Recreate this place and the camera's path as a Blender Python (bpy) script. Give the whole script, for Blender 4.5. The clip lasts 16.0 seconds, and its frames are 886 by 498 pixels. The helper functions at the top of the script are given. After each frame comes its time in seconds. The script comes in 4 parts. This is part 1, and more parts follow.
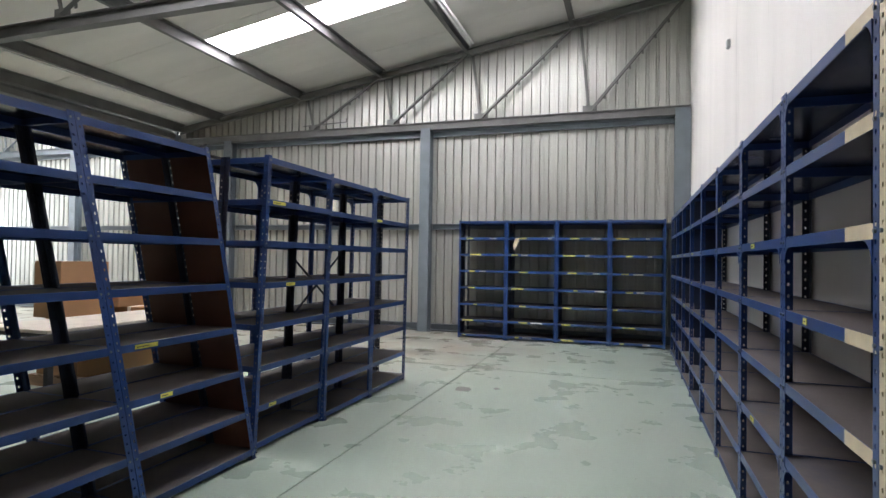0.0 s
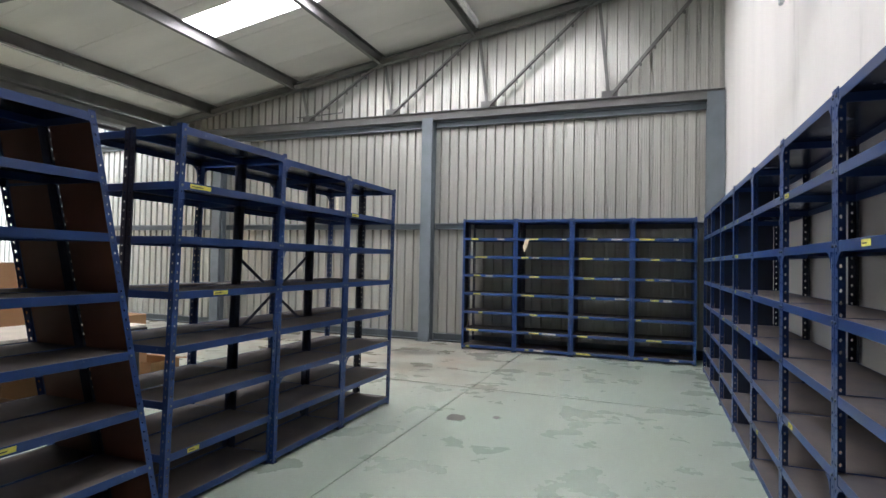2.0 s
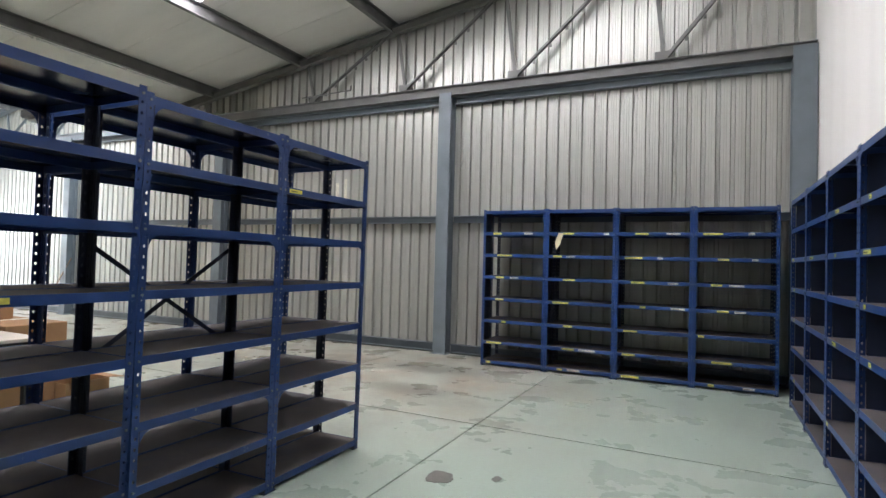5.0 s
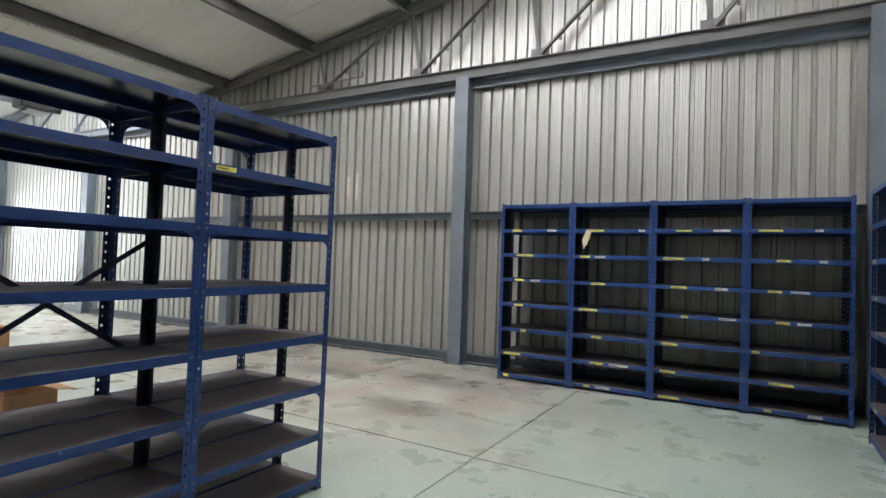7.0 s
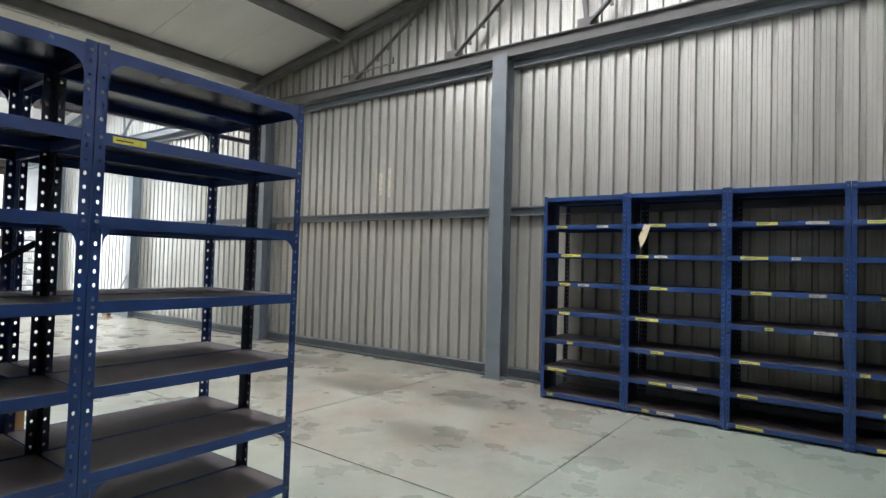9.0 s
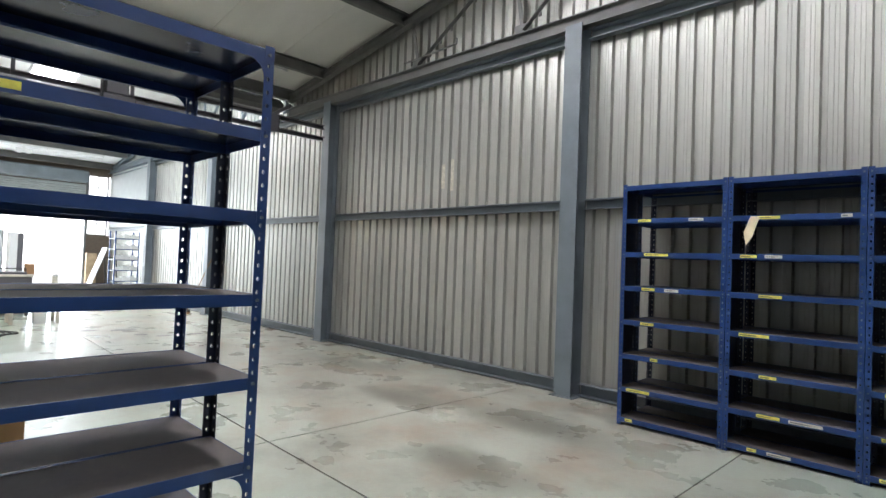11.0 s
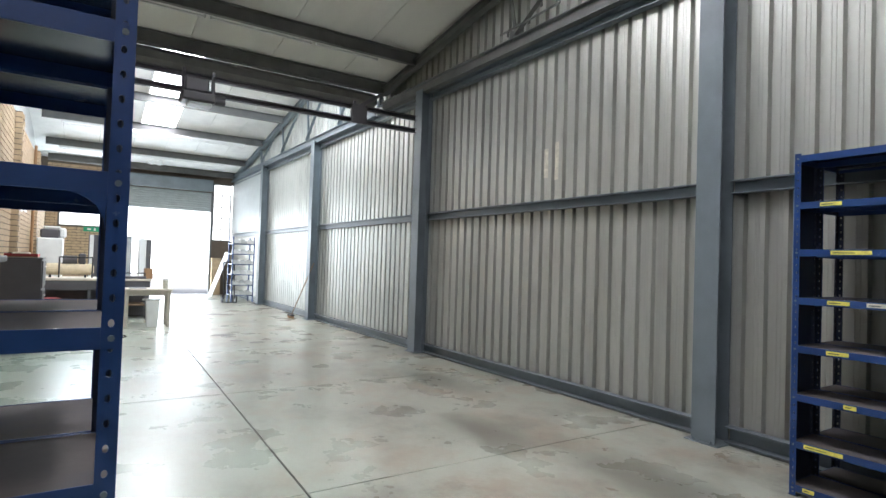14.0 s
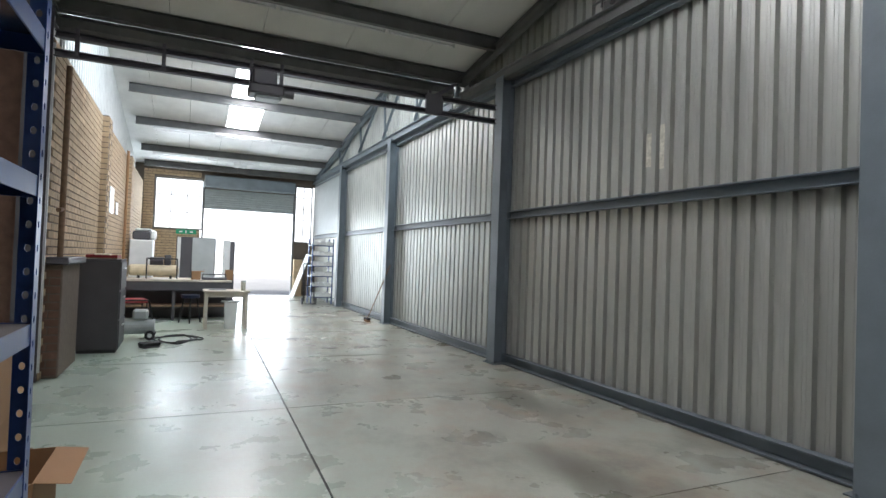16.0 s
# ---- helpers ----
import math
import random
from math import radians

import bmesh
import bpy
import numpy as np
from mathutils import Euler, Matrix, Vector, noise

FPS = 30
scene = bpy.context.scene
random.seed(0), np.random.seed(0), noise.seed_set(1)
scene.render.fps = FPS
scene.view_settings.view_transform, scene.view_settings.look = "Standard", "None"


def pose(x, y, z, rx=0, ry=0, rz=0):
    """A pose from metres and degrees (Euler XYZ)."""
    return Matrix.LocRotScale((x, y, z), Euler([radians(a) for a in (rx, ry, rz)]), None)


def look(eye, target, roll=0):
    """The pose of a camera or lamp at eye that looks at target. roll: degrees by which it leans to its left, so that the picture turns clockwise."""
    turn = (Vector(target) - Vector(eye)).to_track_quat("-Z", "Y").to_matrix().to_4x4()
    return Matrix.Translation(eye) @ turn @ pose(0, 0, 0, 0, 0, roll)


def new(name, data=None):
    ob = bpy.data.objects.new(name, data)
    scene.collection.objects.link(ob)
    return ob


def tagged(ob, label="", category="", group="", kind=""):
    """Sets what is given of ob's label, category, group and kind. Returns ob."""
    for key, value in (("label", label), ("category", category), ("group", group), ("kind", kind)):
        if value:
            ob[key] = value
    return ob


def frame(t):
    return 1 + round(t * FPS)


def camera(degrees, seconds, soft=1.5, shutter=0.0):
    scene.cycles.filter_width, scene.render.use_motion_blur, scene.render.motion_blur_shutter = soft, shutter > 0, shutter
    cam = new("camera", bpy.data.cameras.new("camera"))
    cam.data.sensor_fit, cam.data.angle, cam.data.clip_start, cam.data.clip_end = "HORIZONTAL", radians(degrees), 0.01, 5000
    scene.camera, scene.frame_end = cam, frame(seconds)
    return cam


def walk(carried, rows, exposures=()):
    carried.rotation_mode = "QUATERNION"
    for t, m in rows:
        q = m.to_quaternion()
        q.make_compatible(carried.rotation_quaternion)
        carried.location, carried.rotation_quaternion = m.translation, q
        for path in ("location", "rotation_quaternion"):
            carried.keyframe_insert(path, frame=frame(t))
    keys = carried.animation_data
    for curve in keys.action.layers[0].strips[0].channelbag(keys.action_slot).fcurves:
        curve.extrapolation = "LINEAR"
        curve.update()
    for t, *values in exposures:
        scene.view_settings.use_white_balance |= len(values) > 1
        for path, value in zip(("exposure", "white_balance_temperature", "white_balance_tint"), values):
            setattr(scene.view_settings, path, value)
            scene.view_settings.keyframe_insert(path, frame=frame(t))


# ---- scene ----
cam = camera(77.0, 16.0)
PATH = [
    (0, (0.326, 0.076, 1.46), (-0.311, 1.972, 1.497), 0.9),
    (0.5, (0.333, 0.354, 1.454), (-0.316, 2.245, 1.498), 1.0),
    (1, (0.315, 0.599, 1.443), (-0.349, 2.485, 1.488), 1.0),
    (1.5, (0.273, 0.869, 1.46), (-0.407, 2.75, 1.506), 1.0),
    (2, (0.252, 1.142, 1.46), (-0.446, 3.016, 1.507), 1.1),
    (2.5, (0.242, 1.421, 1.456), (-0.477, 3.287, 1.504), 1.1),
    (3, (0.224, 1.689, 1.435), (-0.525, 3.543, 1.48), 1.1),
    (3.5, (0.189, 1.949, 1.435), (-0.583, 3.794, 1.48), 1.2),
    (4, (0.176, 2.223, 1.435), (-0.624, 4.055, 1.481), 1.4),
    (6.5, (0.111, 3.435, 1.433), (-0.841, 5.194, 1.484), 1.7),
    (7, (0.107, 3.656, 1.424), (-0.881, 5.394, 1.475), 1.9),
    (7.5, (0.107, 3.895, 1.425), (-0.927, 5.606, 1.477), 1.8),
    (8, (0.072, 4.117, 1.413), (-1.007, 5.8, 1.465), 1.8),
    (8.5, (0.016, 4.331, 1.439), (-1.106, 5.986, 1.49), 1.6),
    (11, (-0.276, 5.345, 1.41), (-1.688, 6.761, 1.461), 2.2),
    (11.5, (-0.351, 5.527, 1.403), (-1.816, 6.889, 1.451), 2.2),
    (12, (-0.474, 5.726, 1.419), (-1.985, 7.035, 1.466), 2.1),
    (12.5, (-0.588, 5.885, 1.417), (-2.138, 7.149, 1.463), 2.1),
    (13, (-0.678, 6.044, 1.4), (-2.279, 7.241, 1.456), 2.0),
    (13.5, (-0.812, 6.153, 1.402), (-2.449, 7.301, 1.449), 1.9),
    (14, (-0.94, 6.281, 1.419), (-2.619, 7.367, 1.466), 1.9),
    (14.5, (-1.064, 6.401, 1.416), (-2.783, 7.422, 1.462), 1.8),
    (15, (-1.225, 6.489, 1.444), (-2.977, 7.453, 1.485), 1.9),
    (15.5, (-1.366, 6.599, 1.432), (-3.153, 7.496, 1.473), 1.9),
    (16, (-1.563, 6.646, 1.429), (-3.38, 7.48, 1.473), 2.1),
]
walk(cam, [(t, look(eye, target, roll)) for t, eye, target, roll in PATH],
     exposures=[(0, 0.39, 6350, 14), (4, 0.36, 6350, 14), (8, 0.3, 6350, 13), (11, 0.24, 6300, 12), (12.5, 0.27, 6250, 11), (14, 0.1, 6200, 11), (16, -0.38, 6150, 11)])

# ---- light and exposure ----
world = bpy.data.worlds.new("sky")
scene.world = world
world.use_nodes = True
wn, wl = world.node_tree.nodes, world.node_tree.links
sky = wn.new("ShaderNodeTexSky")
sky.sky_type, sky.sun_disc = "NISHITA", False
sky.sun_elevation, sky.sun_rotation = radians(46), radians(125)
wl.new(sky.outputs[0], wn["Background"].inputs[0])
wn["Background"].inputs[1].default_value = 0.15
sun = new("sun", bpy.data.lights.new("sun", "SUN"))
sun.data.energy, sun.data.angle, sun.data.color = 5.0, radians(3), (1.0, 0.97, 0.92)
sun.matrix_world = look((10, -20, 50), (-30, 8, 0))


def area(name, m, sx, sy, radiance, color=(0.85, 0.945, 1.0)):
    """Daylight that enters at an opening, and the added far-bay fill; m looks along its -z."""
    d = bpy.data.lights.new(name, "AREA")
    d.shape, d.size, d.size_y, d.color = "RECTANGLE", sx, sy, color
    d.energy = radiance * math.pi * sx * sy
    ob = new(name, d)
    ob.matrix_world = m
    return ob


# ---- plan ----
WALL_Y, COL_Y, RIGHT_X, END_X, BACK_Y = 10.86, 10.64, 1.33, -22.0, -4.5
BRICK_Y, VALLEY_X, BEAM_X = 5.27, -8.52, -10.1
COLUMNS = (-3.64, -8.52, -13.36, -17.69)
SLOPE = 0.16


def roof1(x):
    return 4.64 + SLOPE * (x + 8.43)


def roof2(x):
    return 4.05 + SLOPE * (x + 22.0)


SLOPE_DEG = math.degrees(math.atan(SLOPE))
# roof lights: strips of clear sheet in the roof
# second STRIPS1 entry is an unseen addition that brightens the near aisle
STRIPS1 = [(-6.7, -0.3, 7.75, 8.45), (-5.2, -0.3, 2.9, 3.6)]
STRIPS2 = [(-18.2, -10.4, 7.48, 8.3)]
# fill lamp added out of view to brighten the far roof lining; no opening here
area("clerestory_daylight", pose(BEAM_X - 0.12, 8.0, 5.3, 0, 90, 0), 1.1, 5.2, 15.0)
area("roller_door_daylight", pose(END_X - 0.12, 8.5, 1.42, 0, -90, 0), 2.8, 3.0, 7.5)
area("window_daylight", pose(END_X - 0.12, 6.33, 3.05, 0, -90, 0), 1.6, 1.45, 15.0)


# ---- materials ----
def material(name, base, rough=0.6, metal=0.0, vary=0.12, scale=6.0, fine=60.0, bump=0.1, dist=0.002, second=None, second_scale=1.5, second_at=(0.5, 0.65), rnd=0.0, stretch=None, spec=0.5, rough_var=0.1):
    """A principled material with variation at two scales, an optional second colour in patches, and fine relief."""
    m = bpy.data.materials.new(name)
    m.use_nodes = True
    n, l = m.node_tree.nodes, m.node_tree.links
    b = n["Principled BSDF"]
    geo = n.new("ShaderNodeNewGeometry")
    vec = geo.outputs["Position"]
    if stretch:
        mp = n.new("ShaderNodeMapping")
        mp.inputs["Scale"].default_value = stretch
        l.new(vec, mp.inputs[0])
        vec = mp.outputs[0]
    big, small = n.new("ShaderNodeTexNoise"), n.new("ShaderNodeTexNoise")
    for node, s, d in ((big, scale, 5), (small, fine, 3)):
        node.inputs["Scale"].default_value, node.inputs["Detail"].default_value = s, d
        l.new(vec, node.inputs["Vector"])
    col = n.new("ShaderNodeMix")
    col.data_type = "RGBA"
    lo = [max(0, c * (1 - vary)) for c in base]
    hi = [min(1, c * (1 + vary)) for c in base]
    col.inputs[6].default_value, col.inputs[7].default_value = (*lo, 1), (*hi, 1)
    add = n.new("ShaderNodeMath")
    add.operation = "MULTIPLY_ADD"
    add.inputs[1].default_value, add.inputs[2].default_value = 0.4, -0.2
    l.new(small.outputs[0], add.inputs[0])
    add2 = n.new("ShaderNodeMath")
    l.new(add.outputs[0], add2.inputs[0])
    ramp0 = n.new("ShaderNodeMapRange")
    ramp0.inputs[1].default_value, ramp0.inputs[2].default_value = 0.3, 0.7
    l.new(big.outputs[0], ramp0.inputs[0])
    l.new(ramp0.outputs[0], add2.inputs[1])
    l.new(add2.outputs[0], col.inputs[0])
    out = col.outputs[2]
    if second:
        pn = n.new("ShaderNodeTexNoise")
        pn.inputs["Scale"].default_value, pn.inputs["Detail"].default_value, pn.inputs["Roughness"].default_value = second_scale, 8, 0.65
        l.new(vec, pn.inputs["Vector"])
        mr = n.new("ShaderNodeMapRange")
        mr.inputs[1].default_value, mr.inputs[2].default_value = second_at
        l.new(pn.outputs[0], mr.inputs[0])
        mx = n.new("ShaderNodeMix")
        mx.data_type = "RGBA"
        l.new(mr.outputs[0], mx.inputs[0])
        l.new(out, mx.inputs[6])
        mx.inputs[7].default_value = (*second, 1)
        out = mx.outputs[2]
    if rnd:
        oi = n.new("ShaderNodeObjectInfo")
        hs = n.new("ShaderNodeHueSaturation")
        mr = n.new("ShaderNodeMapRange")
        mr.inputs[3].default_value, mr.inputs[4].default_value = 1 - rnd, 1 + rnd
        l.new(oi.outputs["Random"], mr.inputs[0])
        l.new(mr.outputs[0], hs.inputs["Value"])
        l.new(out, hs.inputs["Color"])
        out = hs.outputs[0]
    l.new(out, b.inputs["Base Color"])
    rr = n.new("ShaderNodeMapRange")
    rr.inputs[3].default_value, rr.inputs[4].default_value = max(0.03, rough - rough_var), min(1, rough + rough_var)
    l.new(big.outputs[0], rr.inputs[0])
    l.new(rr.outputs[0], b.inputs["Roughness"])
    b.inputs["Metallic"].default_value = metal
    b.inputs["Specular IOR Level"].default_value = spec
    if bump:
        bp = n.new("ShaderNodeBump")
        bp.inputs["Strength"].default_value, bp.inputs["Distance"].default_value = bump, dist
        l.new(small.outputs[0], bp.inputs["Height"])
        l.new(bp.outputs[0], b.inputs["Normal"])
    return m


def floor_material():
    """Sage-green floor paint, worn to bare concrete in the traffic lane along the sheet wall."""
    m = material("green_floor_paint", (0.385, 0.47, 0.395), rough=0.25, vary=0.012, scale=1.3, fine=25, bump=0.03, dist=0.003, rough_var=0.03)
    n, l = m.node_tree.nodes, m.node_tree.links
    b = n["Principled BSDF"]
    src = b.inputs["Base Color"].links[0].from_socket
    geo = [q for q in n if q.bl_idname == "ShaderNodeNewGeometry"][0]
    sep = n.new("ShaderNodeSeparateXYZ")
    l.new(geo.outputs["Position"], sep.inputs[0])

    def noise_node(s, d=9, r=0.65):
        t = n.new("ShaderNodeTexNoise")
        t.inputs["Scale"].default_value, t.inputs["Detail"].default_value, t.inputs["Roughness"].default_value = s, d, r
        l.new(geo.outputs["Position"], t.inputs["Vector"])
        return t.outputs[0]

    def rng(sock, a, c, lo=0.0, hi=1.0):
        r = n.new("ShaderNodeMapRange")
        r.inputs[1].default_value, r.inputs[2].default_value, r.inputs[3].default_value, r.inputs[4].default_value = a, c, lo, hi
        l.new(sock, r.inputs[0])
        return r.outputs[0]

    def calc(op, a, c):
        q = n.new("ShaderNodeMath")
        q.operation = op
        for k, v in enumerate((a, c)):
            if hasattr(v, "links"):
                l.new(v, q.inputs[k])
            else:
                q.inputs[k].default_value = v
        return q.outputs[0]

    def blend(fac, a, colour):
        x = n.new("ShaderNodeMix")
        x.data_type = "RGBA"
        l.new(fac, x.inputs[0])
        l.new(a, x.inputs[6])
        x.inputs[7].default_value = (*colour, 1)
        return x.outputs[2]

    def soft(sock, a, c, lo=0.0, hi=1.0):
        q = rng(sock, a, c, lo, hi)
        q.node.interpolation_type = "SMOOTHSTEP"
        return q

    def spot(cx, cy, rx, ry):
        dx = calc("MULTIPLY", calc("SUBTRACT", sep.outputs[0], cx), 1 / rx)
        dy = calc("MULTIPLY", calc("SUBTRACT", sep.outputs[1], cy), 1 / ry)
        d = calc("SQRT", calc("ADD", calc("MULTIPLY", dx, dx), calc("MULTIPLY", dy, dy)), 0.0)
        return soft(calc("ADD", d, calc("MULTIPLY", noise_node(2.2, 8, 0.65), 1.6)), 1.05, 1.75, 1.0, 0.0)

    lane = calc("MULTIPLY", soft(sep.outputs[1], 5.6, 8.8), soft(sep.outputs[0], 0.0, -2.8))
    wear = calc("ADD", calc("MULTIPLY", noise_node(0.55, 5, 0.5), 0.7), calc("MULTIPLY", lane, 0.42))
    out = blend(soft(wear, 0.2, 1.0, 0, 0.95), src, (0.42, 0.41, 0.345))
    ochre = calc("MULTIPLY", soft(noise_node(1.5, 10, 0.68), 0.44, 0.68, 0, 0.75), calc("ADD", lane, 0.004))
    out = blend(ochre, out, (0.33, 0.245, 0.175))
    chalk = calc("MULTIPLY", soft(noise_node(3.4, 10, 0.7), 0.5, 0.72, 0, 0.5), calc("ADD", calc("MULTIPLY", lane, 0.8), 0.008))
    out = blend(chalk, out, (0.52, 0.50, 0.44))
    dirt = calc("MULTIPLY", soft(noise_node(1.1, 12, 0.72), 0.45, 0.70, 0, 0.9), calc("ADD", calc("MULTIPLY", lane, 1.0), 0.008))
    out = blend(dirt, out, (0.17, 0.155, 0.125))
    for cx, cy, rx, ry in ((-3.3, 9.55, 1.3, 0.42), (-2.9, 8.3, 0.75, 0.4), (-4.6, 9.2, 0.9, 0.35), (-6.6, 9.9, 1.0, 0.3)):
        out = blend(calc("MULTIPLY", spot(cx, cy, rx, ry), 0.75), out, (0.12, 0.11, 0.085))
    grain = soft(noise_node(38.0, 5, 0.7), 0.35, 0.85, 0, 0.2)
    out = blend(grain, out, (0.22, 0.21, 0.17))
    rgh = b.inputs["Roughness"].links[0].from_socket
    l.new(calc("ADD", rgh, calc("MULTIPLY", soft(noise_node(1.7, 5, 0.6), 0.25, 0.8), 0.1)), b.inputs["Roughness"])
    l.new(out, b.inputs["Base Color"])
    return m


FLOOR = floor_material()
# backdrop emits white itself, in place of sunlit surroundings outside
GLOW_BACKDROP = bpy.data.materials.new("glowing_backdrop")
GLOW_BACKDROP.use_nodes = True
GLOW_BACKDROP.node_tree.nodes["Principled BSDF"].inputs["Emission Color"].default_value = (1, 1, 1, 1)
GLOW_BACKDROP.node_tree.nodes["Principled BSDF"].inputs["Emission Strength"].default_value = 2.5
JOINT = material("dark_joint_filler", (0.05, 0.045, 0.04), rough=0.9)
BLUE = material("blue_enamel", (0.016, 0.05, 0.175), rough=0.33, vary=0.18, scale=5, fine=90, bump=0.05, second=(0.16, 0.2, 0.27), second_scale=14, second_at=(0.66, 0.74))
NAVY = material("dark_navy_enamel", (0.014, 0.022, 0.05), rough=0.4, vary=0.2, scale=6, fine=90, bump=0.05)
DUST = material("dusty_shelf_sheet", (0.108, 0.093, 0.086), rough=0.75, vary=0.2, scale=2.5, fine=40, second=(0.075, 0.075, 0.09), second_scale=2.2, second_at=(0.5, 0.7), bump=0.1)
UNDER = material("glossy_navy_underside", (0.018, 0.032, 0.085), rough=0.24, vary=0.15, scale=4, fine=60, bump=0.03)
CREAM = material("cream_enamel", (0.62, 0.53, 0.36), rough=0.45, vary=0.12, scale=9)
HARDBOARD = material("brown_hardboard", (0.13, 0.055, 0.035), rough=0.6, vary=0.25, scale=3, fine=120)
YELLOW = material("yellow_label_card", (0.72, 0.66, 0.12), rough=0.6, vary=0.2, scale=30)
PALE = material("pale_label_card", (0.62, 0.6, 0.5), rough=0.6, vary=0.2, scale=30)
INK = material("label_ink", (0.06, 0.06, 0.05), rough=0.7)
SHEET = material("galvanised_wall_sheet", (0.44, 0.445, 0.41), rough=0.36, metal=0.5, spec=0.4, rough_var=0.06, vary=0.12, scale=3.0, fine=22, bump=0.05, rnd=0.07, stretch=(1.0, 1.0, 0.09), second=(0.36, 0.34, 0.30), second_scale=2.5, second_at=(0.58, 0.75))
STEEL = material("blue_grey_steel_paint", (0.15, 0.178, 0.198), rough=0.42, vary=0.14, scale=3, fine=70, bump=0.05)
STEEL_UP = material("dull_grey_roof_steel", (0.145, 0.145, 0.14), rough=0.6, vary=0.2, scale=3, fine=70, bump=0.06)
BOARD = material("white_insulation_board", (0.75, 0.74, 0.70), rough=0.75, vary=0.07, scale=1.2, fine=40, bump=0.08, stretch=(0.4, 1.5, 1.0))
FOIL = material("white_foil_lining", (0.84, 0.84, 0.83), rough=0.45, vary=0.08, scale=2.5, fine=14, bump=0.3, dist=0.02)
PLASTER = material("white_painted_plaster", (0.80, 0.78, 0.74), rough=0.7, vary=0.04, scale=1.5, fine=35, bump=0.1, second=(0.5, 0.49, 0.46), second_scale=1.1, second_at=(0.62, 0.8), stretch=(1.0, 1.6, 0.22))
BRICK = material("buff_face_brick", (0.50, 0.37, 0.235), rough=0.85, vary=0.16, scale=9, fine=80, bump=0.3, rnd=0.14)
# red-brown brick with the plinth's shadow put into its base colour
SHADEDBRICK = material("shaded_dark_red_brick", (0.15, 0.085, 0.06), rough=0.85, vary=0.2, scale=9, fine=80, bump=0.3, rnd=0.2)
MORTAR = material("dark_mortar", (0.14, 0.11, 0.085), rough=0.95, vary=0.15, scale=20)
WHITE = material("white_enamel", (0.72, 0.73, 0.72), rough=0.4, vary=0.06, scale=5)
GREY = material("dark_grey_enamel", (0.085, 0.082, 0.09), rough=0.5, vary=0.1, scale=4)
MIDGREY = material("light_grey_enamel", (0.42, 0.45, 0.45), rough=0.45, vary=0.08, scale=4)
BLACK = material("black_rubber", (0.018, 0.018, 0.02), rough=0.6, vary=0.2)
CARD = material("brown_cardboard", (0.31, 0.175, 0.085), rough=0.85, vary=0.1, scale=3, fine=50, bump=0.1)
WOOD = material("worn_timber", (0.22, 0.14, 0.085), rough=0.7, vary=0.25, scale=4, stretch=(1, 6, 6))
PALEWOOD = material("pale_worn_tabletop", (0.55, 0.5, 0.42), rough=0.6, vary=0.12, scale=5)
RED = material("red_vinyl", (0.28, 0.025, 0.03), rough=0.5, vary=0.15)
GREEN = material("exit_sign_green", (0.02, 0.32, 0.16), rough=0.5, vary=0.05)
CHROME = material("bright_steel", (0.6, 0.6, 0.6), rough=0.3, metal=1.0, vary=0.08)
CONCRETE = material("outdoor_concrete", (0.48, 0.46, 0.43), rough=0.85, vary=0.12, scale=0.8, fine=20)
STAIN = material("dark_floor_stain", (0.13, 0.12, 0.105), rough=0.45, vary=0.3, scale=9)
CLEAR = bpy.data.materials.new("window_glass")
CLEAR.use_nodes = True
cb = CLEAR.node_tree.nodes["Principled BSDF"]
cb.inputs["Transmission Weight"].default_value, cb.inputs["Roughness"].default_value, cb.inputs["IOR"].default_value = 1.0, 0.02, 1.45
DAYLIT = bpy.data.materials.new("daylit_clear_roof_sheet")
DAYLIT.use_nodes = True
db = DAYLIT.node_tree.nodes["Principled BSDF"]
db.inputs["Base Color"].default_value = (0.8, 0.82, 0.82, 1)
db.inputs["Emission Color"].default_value = (0.985, 0.965, 0.985, 1)
db.inputs["Emission Strength"].default_value = 20.0
TUBE = material("white_tube_glass", (0.8, 0.8, 0.8), rough=0.25, vary=0.03)


